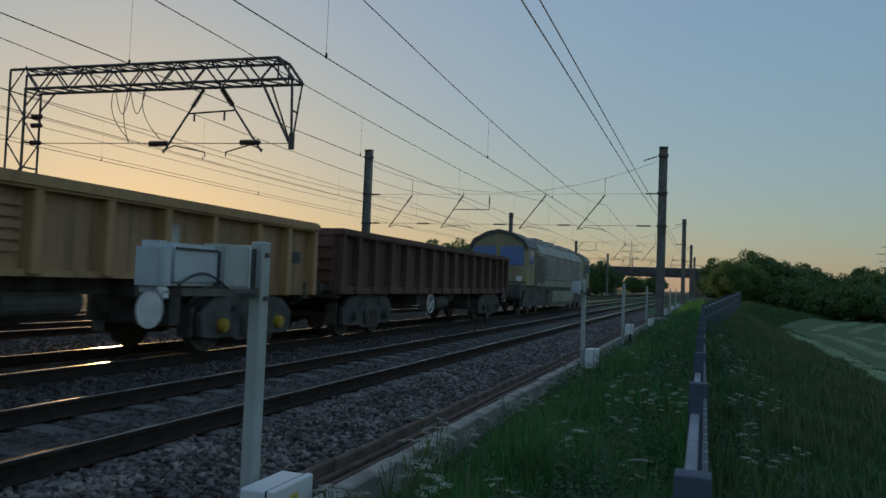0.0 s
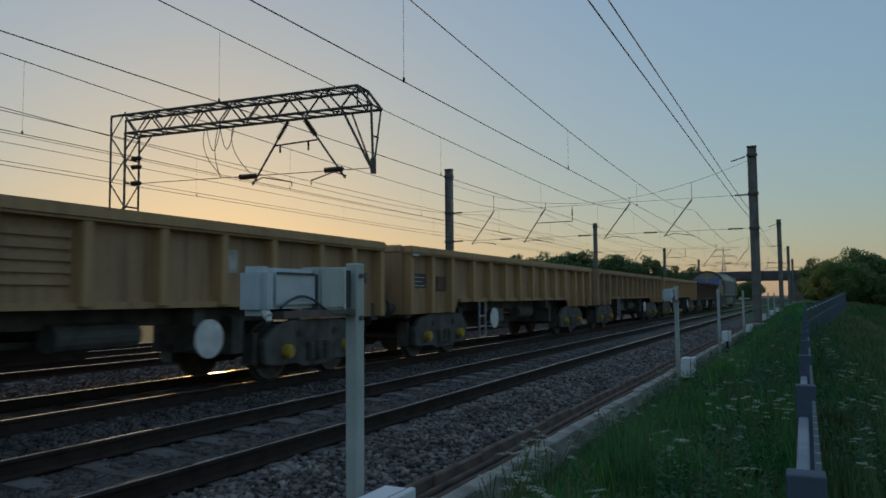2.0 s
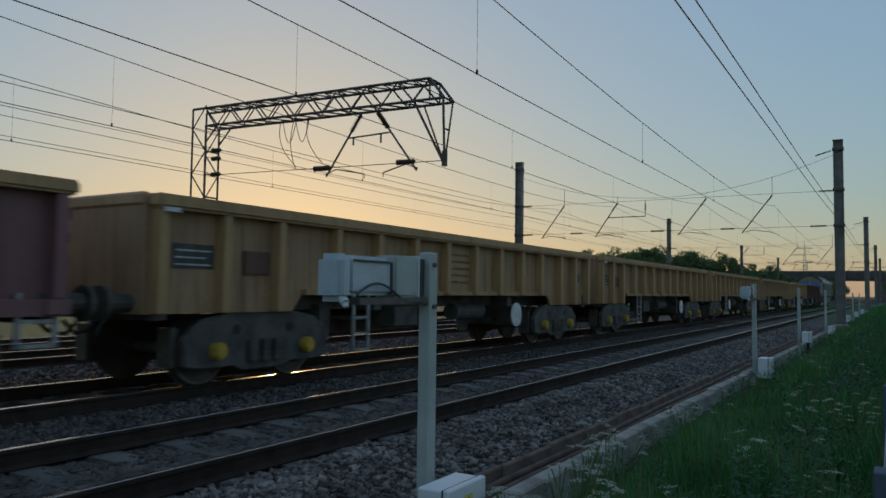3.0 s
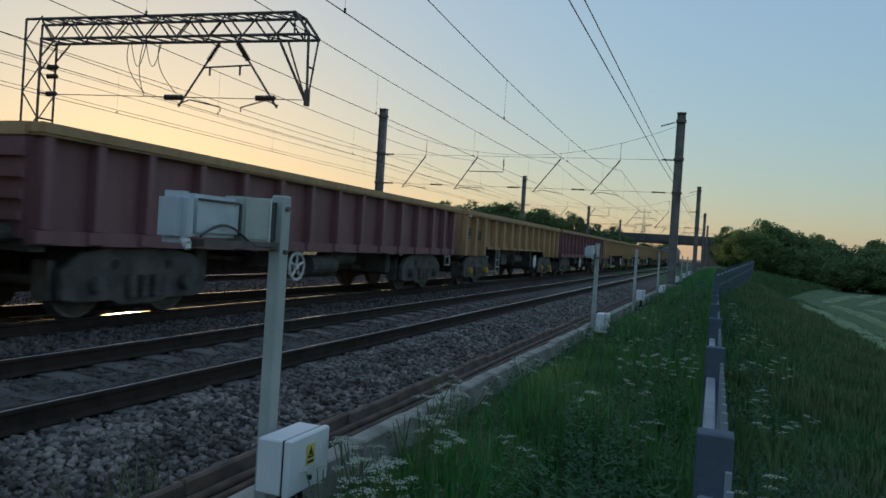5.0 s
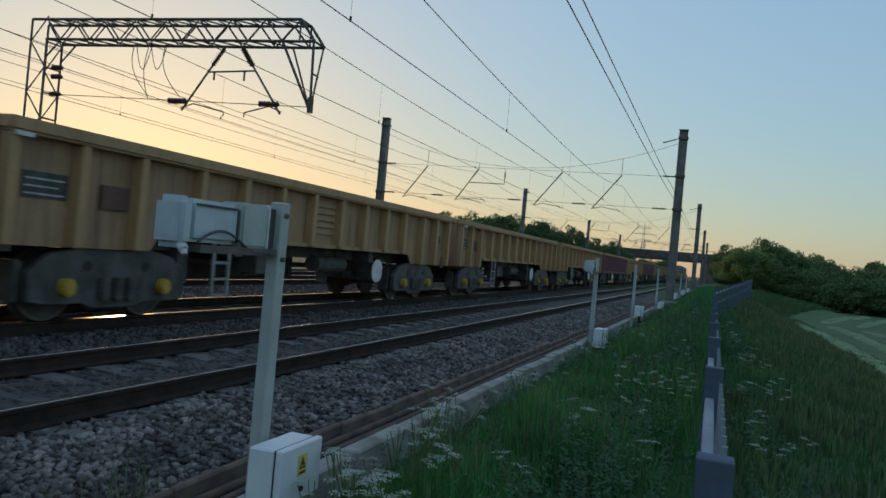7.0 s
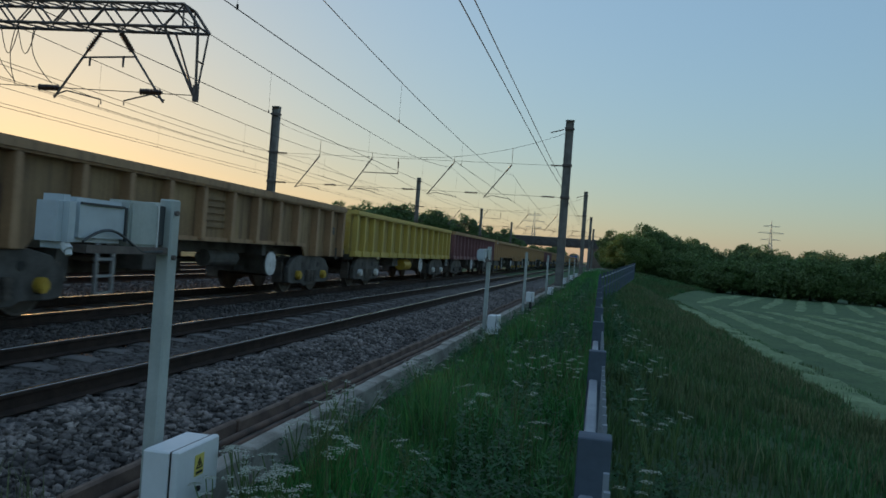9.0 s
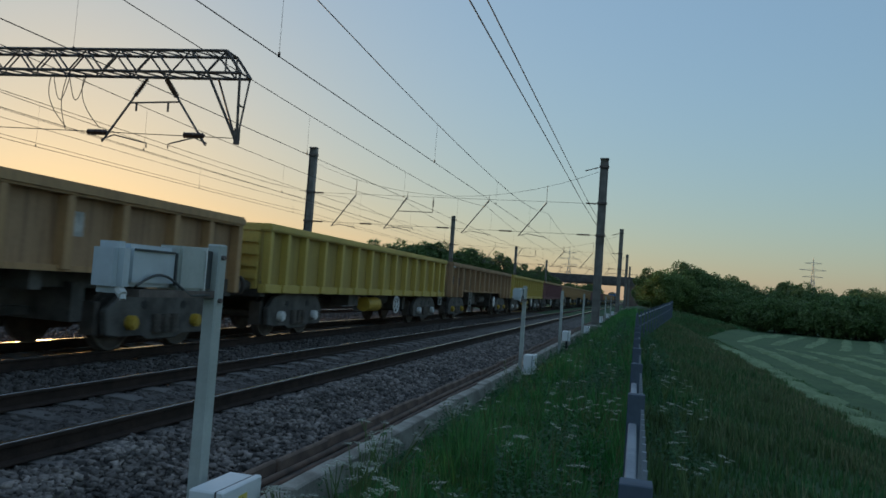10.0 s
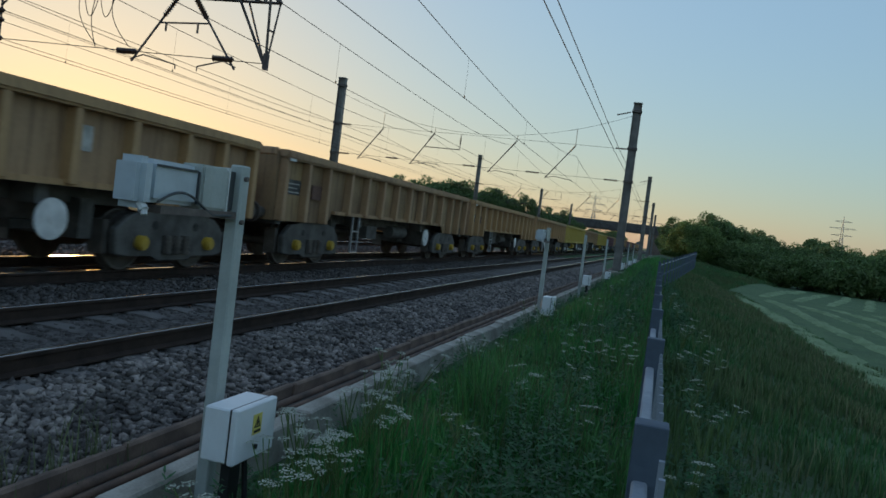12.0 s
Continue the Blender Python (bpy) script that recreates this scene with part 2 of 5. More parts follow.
def polyline(bm, pts, r, seg=5):
    """One unbroken tube along a line of places."""
    pts = [Vector(p) for p in pts]
    rings = []
    for k, p in enumerate(pts):
        way = (pts[min(k + 1, len(pts) - 1)] - pts[max(k - 1, 0)]).normalized()
        a = way.cross(Vector((0.31, 0.17, 0.93))).normalized()
        b = way.cross(a)
        rings.append([bm.verts.new(p + a * (r * math.cos(j * math.tau / seg)) + b * (r * math.sin(j * math.tau / seg))) for j in range(seg)])
    for u, v in zip(rings, rings[1:]):
        for j in range(seg):
            bm.faces.new((u[j], u[(j + 1) % seg], v[(j + 1) % seg], v[j]))


def prism(bm, outline, y0, y1):
    """An outline in x, z pushed along y."""
    a = [bm.verts.new((x, y0, z)) for x, z in outline]
    b = [bm.verts.new((x, y1, z)) for x, z in outline]
    n = len(a)
    for k in range(n):
        bm.faces.new((a[k], b[k], b[(k + 1) % n], a[(k + 1) % n]))
    bm.faces.new(a[::-1])
    bm.faces.new(b)


def bevel(bm, r, seg=1):
    bmesh.ops.bevel(bm, geom=bm.edges[:], offset=r, segments=seg, affect="EDGES", clamp_overlap=True)


def mesh_of(name, bm, mat, smooth=False):
    bmesh.ops.recalc_face_normals(bm, faces=bm.faces[:])
    me = bpy.data.meshes.new(name)
    bm.to_mesh(me)
    bm.free()
    for k in mat if isinstance(mat, (list, tuple)) else [mat]:
        me.materials.append(M[k])
    if smooth:
        me.polygons.foreach_set("use_smooth", [True] * len(me.polygons))
    return me


def part(name, bm, mat, parent, label="", smooth=False):
    ob = new(name, mesh_of(name, bm, mat, smooth))
    ob.parent = parent
    return tagged(ob, label)


def piece(name, mesh, parent, m):
    ob = new(name, mesh)
    ob.parent = parent
    ob.matrix_basis = m
    return ob


def thing(name, label, category, group="", kind="", at=(0, 0, 0)):
    ob = new(name)
    ob.empty_display_size = 0.1
    ob.location = at
    return tagged(ob, label, category, group, kind)


def solid(name, bm, mat, label, category="", group="", kind="", smooth=False):
    return tagged(new(name, mesh_of(name, bm, mat, smooth)), label, category, group, kind)


def from_arrays(name, verts, faces, mat):
    """A mesh from numpy arrays of places and of equal-sided faces."""
    me = bpy.data.meshes.new(name)
    verts, faces = np.asarray(verts, np.float32), np.asarray(faces, np.int32)
    k = faces.shape[1]
    me.vertices.add(len(verts))
    me.vertices.foreach_set("co", verts.ravel())
    me.loops.add(faces.size)
    me.loops.foreach_set("vertex_index", faces.ravel())
    me.polygons.add(len(faces))
    me.polygons.foreach_set("loop_start", np.arange(0, faces.size, k, dtype=np.int32))
    me.update(calc_edges=True)
    me.validate()
    me.materials.append(M[mat])
    return me


# ---- ground ----
def height(x, y):
    """The lie of the land: track bed, verge with the fence on it, bank down to the mown field, ramp towards the bridge."""
    xs = (-400, -60, -22, -16.4, -15.0, 0.45, 1.15, 1.55, 1.9, 2.7, 4.4, 5.2, 9.0, 14, 400)
    zs = (-0.6, -0.6, -0.6, -0.55, -0.24, -0.24, -0.40, -0.46, -0.47, -0.36, -0.36, -0.55, -1.25, -1.3, -1.3)
    z = np.interp(x, xs, zs)
    ramp = np.clip((y - 30) / 55, 0, 1)
    ramp = ramp * ramp * (3 - 2 * ramp)
    end = np.clip((y - 62) / 24, 0, 1)
    side = end * np.interp(x, (2.4, 4.5, 9, 13, 17), (0.1, 0.75, 1.3, 0.7, 0)) + (1 - end) * np.interp(x, (2.4, 4.5, 7, 8.2, 9.0), (0.1, 0.75, 1.0, 0.4, 0))
    return z + ramp * side * np.interp(y, (85, 140, 260), (1, 1, 0)) + 0.03 * np.sin(x * 1.7 + y * 0.31) * (np.abs(x - 3.5) < 2)


gx = np.unique(np.concatenate([np.linspace(-15, 16, 94), -15 - np.geomspace(0.5, 2500, 22), 16 + np.geomspace(0.5, 2500, 22)]))
gy = np.unique(np.concatenate([np.linspace(-12, 60, 100), 60 + np.geomspace(1, 3500, 40), -12 - np.geomspace(1, 1500, 14)]))
GX, GY = np.meshgrid(gx, gy)
gv = np.stack([GX.ravel(), GY.ravel(), height(GX.ravel(), GY.ravel())], -1)
gn = len(gx)
gi = (np.arange(len(gy) - 1)[:, None] * gn + np.arange(gn - 1)[None]).ravel()
ground = tagged(new("ground", from_arrays("ground", gv, np.stack([gi, gi + 1, gi + gn + 1, gi + gn], -1), "soil")), "rough grassy ground with verge, bank and field edge", "ground", kind="structure")

bm = bmesh.new()
prism(bm, [(-15.6, -0.5), (-14.9, -0.19), (0.42, -0.19), (1.2, -0.385), (1.2, -0.5)], -60, 420)
ballast_bed = solid("ballast_bed", bm, "bed", "dark grey crushed stone ballast bed under four tracks", "ballast", kind="structure")

# ---- tracks ----
RAIL_X = (0.0, -3.41, -8.40, -11.81)


def rail_mesh(y0, y1):
    bm = bmesh.new()
    prism(bm, [(-0.07, -0.155), (0.07, -0.155), (0.07, -0.145), (0.012, -0.125), (0.012, -0.045), (0.035, -0.033), (0.035, -0.010), (0.026, -0.003), (-0.026, -0.003), (-0.035, -0.010), (-0.035, -0.033), (-0.012, -0.045), (-0.012, -0.125), (-0.07, -0.145)], y0, y1)
    return mesh_of("rail", bm, "rail_side")


def rail_head_mesh(y0, y1):
    bm = bmesh.new()
    prism(bm, [(-0.026, -0.006), (0.026, -0.006), (0.021, 0.0), (-0.021, 0.0)], y0, y1)
    return mesh_of("rail_head", bm, "rail_head")


def sleeper_mesh():
    bm = bmesh.new()
    prism(bm, [(-1.25, -0.3), (1.25, -0.3), (1.25, -0.19), (1.0, -0.165), (0.5, -0.165), (0.3, -0.185), (-0.3, -0.185), (-0.5, -0.165), (-1.0, -0.165), (-1.25, -0.19)], -0.13, 0.13)
    return mesh_of("sleeper", bm, "sleeper")


RAIL, HEAD, SLEEPER = rail_mesh(-60, 420), rail_head_mesh(-60, 420), sleeper_mesh()
for n, rx in enumerate(RAIL_X):
    track = thing("track", "railway track with polished steel rails on concrete sleepers", "track", "parallel tracks", "structure")
    for x in (rx, rx - 1.505):
        r = piece("rail", RAIL, track, pose(x, 0, 0))
        piece("rail_head", HEAD, r, pose(0, 0, 0))
    for k in range(90 if n < 2 else 60):
        piece("sleeper", SLEEPER, track, pose(rx - 0.7525, -2 + 0.65 * k, 0))


# ---- lineside cable route: an open concrete trough with rusty pipes in it ----
def trough_mesh(name, w, tall, mat):
    bm = bmesh.new()
    box(bm, -w / 2, w / 2, -.492, .492, -tall, 0)
    bevel(bm, .014)
    return mesh_of(name, bm, mat)


trough = thing("cable_trough", "open weathered concrete cable trough beside the ballast", "cable trough", kind="structure")
WALL_R, WALL_L = trough_mesh("outer_wall", .15, .42, "concrete"), trough_mesh("inner_wall", .055, .30, "trough_edge")
for k in range(80):
    j = lambda r: random.uniform(-r, r)
    piece("outer_wall", WALL_R, trough, pose(1.83 + j(.01), k - 2, -.23 + j(.012), j(.5), j(1.5), j(.4)))
    piece("inner_wall", WALL_L, trough, pose(1.45 + j(.015), k - 2.4, -.20 + j(.012), j(.5), j(2.5), j(.5)))
bm = bmesh.new()
box(bm, 1.478, 1.752, -3, 78, -.45, -.285)
part("silt", bm, "bed_dirty", trough, "dark silt lying in the trough")
for x, z, r in ((1.575, -.272, .03), (1.67, -.28, .024)):
    bm = bmesh.new()
    polyline(bm, [(x + .012 * math.sin(k * 1.7 + x * 9), -3 + 1.5 * k, z) for k in range(54)], r, 8)
    part("pipe", bm, "conduit", trough, "rusty brown pipe lying in the trough", True)


# ---- wagons ----
def wheelset(y, parent):
    r = .44
    for s in (-1, 1):
        bm = bmesh.new()
        tube(bm, (s * .80, y, r), (s * .70, y, r), r, 28)
        tube(bm, (s * .70, y, r), (s * .67, y, r), r + .028, 28)
        tube(bm, (s * .80, y, r), (s * .86, y, r), .14, 14)
        part("wheel", bm, "wheel", parent)
        bm = bmesh.new()
        ring = [[bm.verts.new((s * .803, y + q * math.cos(k * math.tau / 28), r + q * math.sin(k * math.tau / 28))) for k in range(28)] for q in (r - .035, r - .004)]
        for k in range(28):
            bm.faces.new((ring[0][k], ring[0][(k + 1) % 28], ring[1][(k + 1) % 28], ring[1][k]))
        part("wheel_rim", bm, "tread", parent)
    bm = bmesh.new()
    tube(bm, (-.67, y, r), (.67, y, r), .085, 10)
    part("axle", bm, "wheel", parent)


def bogie(y, parent, cap):
    """A two-axle freight bogie: cast side frames, axle boxes with caps, springs, brake gear, two wheelsets."""
    bm = bmesh.new()
    box(bm, -1.0, 1.0, y - .22, y + .22, .52, .86)
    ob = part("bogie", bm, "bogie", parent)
    for s in (-1, 1):
        bm = bmesh.new()
        outline = [(-1.30, .26), (-1.34, .62), (-1.05, .84), (-.6, .93), (.6, .93), (1.05, .84), (1.34, .62), (1.30, .26), (1.05, .22), (.52, .26), (.38, .16), (-.38, .16), (-.52, .26), (-1.05, .22)]
        a = [bm.verts.new((s * .96, y + p, q)) for p, q in outline]
        b = [bm.verts.new((s * 1.09, y + p, q)) for p, q in outline]
        n = len(a)
        for k in range(n):
            bm.faces.new((a[k], a[(k + 1) % n], b[(k + 1) % n], b[k]))
        bm.faces.new(a)
        bm.faces.new(b[::-1])
        bevel(bm, .02)
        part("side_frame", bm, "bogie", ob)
        for k in (-.22, 0, .22):
            bm = bmesh.new()
            tube(bm, (s * 1.12, y + k, .27), (s * 1.12, y + k, .56), .07, 8)
            for j in range(4):
                tube(bm, (s * 1.12, y + k, .29 + .07 * j), (s * 1.12, y + k, .32 + .07 * j), .085, 8)
            part("spring", bm, "wheel", ob)
        # black discs on the frame face paint the dark inside of holes
        for k in (-.5, .5):
            bm = bmesh.new()
            tube(bm, (s * 1.092, y + k, .70), (s * 1.10, y + k, .70), .07, 10)
            part("painted_frame_hole", bm, "black", ob)
        for k in (-1.36, 1.36):
            bm = bmesh.new()
            box(bm, *sorted((s * .70, s * .94)), y + k - .05, y + k + .05, .26, .74)
            part("brake_block", bm, "wheel", ob)
    wheelset(y - .83, ob)
    wheelset(y + .83, ob)
    for s in (-1, 1):
        for w in (-.83, .83):
            bm = bmesh.new()
            tube(bm, (s * 1.09, y + w, .44), (s * 1.18, y + w, .44), .11, 14)
            tube(bm, (s * 1.18, y + w, .44), (s * 1.205, y + w, .44), .085, 14)
            part("axle_cap", bm, cap, ob, "round axle box cap")
    return ob


def hand_disc(y, parent, spoked):
    for s in (-1, 1):
        bm = bmesh.new()
        if spoked:
            seg = 20
            pts = [(s * 1.22, y + .25 * math.cos(k * math.tau / seg), .66 + .25 * math.sin(k * math.tau / seg)) for k in range(seg + 1)]
            polyline(bm, pts, .025)
            for k in range(5):
                bar(bm, (s * 1.22, y, .66), (s * 1.22, y + .24 * math.cos(k * 1.2566 + .3), .66 + .24 * math.sin(k * 1.2566 + .3)), .03)
            tube(bm, (s * 1.15, y, .66), (s * 1.25, y, .66), .05, 10)
            part("brake_handwheel", bm, "disc", parent, "white spoked brake handwheel")
        else:
            tube(bm, (s * 1.21, y, .73), (s * 1.235, y, .73), .26, 22)
            tube(bm, (s * 1.235, y, .73), (s * 1.25, y, .73), .06, 10)
            part("brake_handwheel", bm, "disc", parent, "white solid brake handwheel")


L, W2 = 14.1, 1.30     # body length, half width
TOP = 2.31


def end_gear(parent):
    for e in (-1, 1):
        for s in (-1, 1):
            bm = bmesh.new()
            tube(bm, (s * .87, e * (L / 2), 1.05), (s * .87, e * (L / 2 + .38), 1.05), .11, 12)
            tube(bm, (s * .87, e * (L / 2 + .38), 1.05), (s * .87, e * (L / 2 + .44), 1.05), .20, 16)
            part("buffer", bm, "wheel", parent)
        bm = bmesh.new()
        tube(bm, (0, e * (L / 2 - .3), 1.0), (0, e * (L / 2 + .6), .98), .06, 8)
        part("coupling", bm, "bogie", parent)
        bm = bmesh.new()
        polyline(bm, [(.45, e * (L / 2 + .03), 1.0), (.47, e * (L / 2 + .25), .75), (.5, e * (L / 2 + .45), .7), (.5, e * (L / 2 + .6), .85)], .025)
        part("brake_hose", bm, "black", parent)


def tub_wagon(paint, disc=2.5):
    """Open box wagon with flat sides, few wide ribs, a deep top rail and sides that drop lower over the bogies."""
    panel, paint = ("ochre_panel", "ochre") if paint == "ochre" else (paint, "ochre_panel")
    w = thing("box_wagon", "", "wagon", "wagons of the train")
    bm = bmesh.new()
    h = L / 2
    side = [(-h, .92), (-h + 2.4, .92), (-h + 2.62, 1.17), (h - 2.62, 1.17), (h - 2.4, .92), (h, .92), (h, TOP - .12), (-h, TOP - .12)]
    for s in (-1, 1):
        a = [bm.verts.new((s * (W2 - .17), y, z)) for y, z in side]
        b = [bm.verts.new((s * (W2 - .22), y, z)) for y, z in side]
        for k in range(8):
            bm.faces.new((a[k], a[(k + 1) % 8], b[(k + 1) % 8], b[k]))
        bm.faces.new(a)
        bm.faces.new(b[::-1])
    for e in (-1, 1):
        box(bm, -W2 + .17, W2 - .17, e * h - .06, e * h, .92, TOP - .05)
    box(bm, -W2 + .22, W2 - .22, -h + .06, h - .06, 1.17, 1.22)
    part("body", bm, panel, w)
    for s in (-1, 1):
        bm = bmesh.new()
        box(bm, s * W2 - .23 if s > 0 else s * W2 - .03, s * W2 + .03 if s > 0 else s * W2 + .23, -h - .02, h + .02, TOP - .17, TOP)
        bevel(bm, .035, 2)
        part("top_rail", bm, paint, w)
        bm = bmesh.new()
        box(bm, *sorted((s * (W2 - .17), s * (W2 - .08))), -h + 2.6, h - 2.6, 1.15, 1.23)
        part("sill", bm, paint, w)
    for e in (-1, 1):
        bm = bmesh.new()
        box(bm, -W2 + .2, W2 - .2, e * h - .09, e * h + .05, TOP - .14, TOP + .02)
        bevel(bm, .03)
        part("end_rail", bm, paint, w)
        for k in (-.7, 0, .7):
            bm = bmesh.new()
            box(bm, k - .06, k + .06, e * h - .01, e * h + .07, .98, TOP - .14)
            part("end_rib", bm, paint, w)
    ys = [e * k for e in (-1, 1) for k in (6.96, 6.0, 5.02, 3.8, 2.73, 1.65, .55)]
    meshes = {}
    for y in ys:
        low = .92 if abs(y) > h - 2.4 else 1.17
        if low not in meshes:
            bm = bmesh.new()
            a, b = low, TOP - .17
            box(bm, -.18, .0, -.075, .075, a, b)
            for v in bm.verts:
                if v.co.x > -.01 and v.co.z > b - .01:
                    v.co.y *= .8
            bevel(bm, .015)
            meshes[low] = mesh_of("rib", bm, paint)
        for s in (-1, 1):
            piece("rib", meshes[low], w, pose(s * W2, y, 0, 0, 0, 0 if s > 0 else 180))
    for s in (-1, 1):
        bm = bmesh.new()
        x0, x1 = sorted((s * (W2 - .175), s * (W2 - .13)))
        for k in range(5):
            box(bm, x0, x1, -.42, .42, 1.42 + .13 * k, 1.50 + .13 * k)
        part("louvred_panel", bm, panel, w, "recessed slatted side panel")
        bm = bmesh.new()
        box(bm, x0, x1, -h + 1.45, -h + 1.9, 1.42, 1.72)
        part("side_hatch", bm, "brown", w, "dark rusty patch plate")
        bm = bmesh.new()
        x0, x1 = sorted((s * (W2 - .172), s * (W2 - .16)))
        box(bm, x0, x1, -h + .32, -h + .95, 1.46, 1.76)
        pl = part("data_panel", bm, "plate", w)
        bm = bmesh.new()
        x0, x1 = sorted((s * (W2 - .159), s * (W2 - .154)))
        for k in range(3):
            box(bm, x0, x1, -h + .36, -h + .90 - .1 * (k % 2), 1.50 + .085 * k, 1.52 + .085 * k)
        part("print", bm, "print", pl)
        bm = bmesh.new()
        box(bm, *sorted((s * (W2 - .172), s * (W2 - .155))), 2.95, 3.13, 1.62, 1.95)
        part("notice", bm, "print", w, "small pale notice")
    bm = bmesh.new()
    box(bm, W2 - .172, W2 - .155, 6.2, 6.62, 1.52, 1.72)
    part("data_panel", bm, "plate", w)
    # white box paints the bright reflection off a small handle
    bm = bmesh.new()
    box(bm, W2 + .031, W2 + .05, -h + .03, -h + .26, TOP - .21, TOP - .16)
    part("glint_plate", bm, "disc", w, "small white plate painting a reflection under the top rail")
    chassis(w, "cap", False, disc)
    return w


def chassis(w, cap, spoked, disc):
    h = L / 2
    bm = bmesh.new()
    for s in (-1, 1):
        box(bm, s * .55 - .09, s * .55 + .09, -h + .2, h - .2, .92, 1.16)
    box(bm, -1.15, 1.15, -h + .05, -h + .25, .85, 1.16)
    box(bm, -1.15, 1.15, h - .25, h - .05, .85, 1.16)
    box(bm, -1.05, 1.05, -2.6, -2.4, .90, 1.16)
    box(bm, -1.05, 1.05, 2.4, 2.6, .90, 1.16)
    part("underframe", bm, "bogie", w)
    bm = bmesh.new()
    tube(bm, (-.6, -1.1, .80), (-.6, .2, .80), .2, 14)
    tube(bm, (.7, .5, .82), (.7, 1.7, .82), .17, 14)
    box(bm, .5, 1.0, -1.9, -1.2, .62, .95)
    box(bm, -.25, .25, -2.2, 2.2, .70, .78)
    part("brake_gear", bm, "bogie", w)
    for y in (-3.55, 3.55):
        bm = bmesh.new()
        box(bm, -.8, .8, y - .12, y + .12, .45, 1.0)
        box(bm, -.12, .12, y - .6, y + .6, .5, .62)
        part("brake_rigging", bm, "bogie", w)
    bm = bmesh.new()
    box(bm, -.9, -.86, -2.3, 2.3, .42, 1.1)
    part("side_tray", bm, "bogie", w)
    for s in (-1, 1):
        bm = bmesh.new()
        y = -3.15 if not spoked else 6.75
        for k in (-.19, .19):
            box(bm, s * 1.2 - .02, s * 1.2 + .02, y + k - .025, y + k + .025, .62 if spoked else .28, 1.16)
        for z in ((.64, .88) if spoked else (.30, .55, .80)):
            box(bm, s * 1.2 - .02, s * 1.2 + .02, y - .19, y + .19, z - .02, z + .02)
        part("ladder", bm, "galv", w, "pale metal access ladder")
    hand_disc(disc, w, spoked)
    bogie(-5.15, w, cap)
    bogie(5.15, w, cap)
    end_gear(w)


def rib_wagon(paint, rail, ribs, cap, disc=-1.4):
    """Open box wagon with straight sides, many ribs and a top rail of its own colour."""
    w = thing("ribbed_wagon", "", "wagon", "wagons of the train")
    h = L / 2
    bm = bmesh.new()
    box(bm, -W2 + .21, W2 - .21, -h + .03, h - .03, 1.1, 1.16)
    part("floor", bm, paint, w)
    for e in (-1, 1):
        bm = bmesh.new()
        box(bm, -W2 + .21, W2 - .21, e * h - .03, e * h + .03, 1.0, TOP - .1)
        part("end_panel", bm, paint, w)
        bm = bmesh.new()
        box(bm, *sorted((e * (W2 - .21), e * (W2 - .16))), -h, h, 1.0, TOP - .1)
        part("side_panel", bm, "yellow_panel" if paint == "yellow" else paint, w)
    for s in (-1, 1):
        bm = bmesh.new()
        box(bm, *sorted((s * (W2 - .22), s * (W2 + .03))), -h - .04, h + .04, TOP - .15, TOP)
        bevel(bm, .03, 2)
        part("top_rail", bm, rail, w)
        bm = bmesh.new()
        box(bm, *sorted((s * (W2 - .17), s * (W2 - .05))), -h - .02, h + .02, .93, 1.10)
        part("sill", bm, paint, w)
    for e in (-1, 1):
        bm = bmesh.new()
        box(bm, -W2 + .17, W2 - .17, e * h - .06, e * h + .06, TOP - .15, TOP - .005)
        part("end_rail", bm, rail, w)
        for k in range(4):
            bm = bmesh.new()
            box(bm, -1.1, 1.1, e * h + .03 if e > 0 else e * h - .09, e * h + .09 if e > 0 else e * h - .03, 1.2 + .24 * k, 1.3 + .24 * k)
            part("end_rib", bm, paint, w)
    bm = bmesh.new()
    box(bm, -.17, 0, -.06, .06, 1.101, TOP - .151)
    box(bm, -.09, .0, -.13, .13, .94, 1.10)
    bevel(bm, .012)
    me = mesh_of("rib", bm, paint)
    half = (ribs - 5) / 2
    for y in [e * k for e in (-1, 1) for k in (h - .12, h - .88)] + [(h - 1.75) * k / half for k in np.arange(-half, half + .5)]:
        for s in (-1, 1):
            piece("rib", me, w, pose(s * W2, y, 0, 0, 0, 0 if s > 0 else 180))
    chassis(w, cap, True, disc)
    bm = bmesh.new()
    tube(bm, (.95, -.65, .66), (.95, .35, .66), .2, 18)
    part("air_tank", bm, "cap" if paint == "yellow" else "bogie", w)
    return w


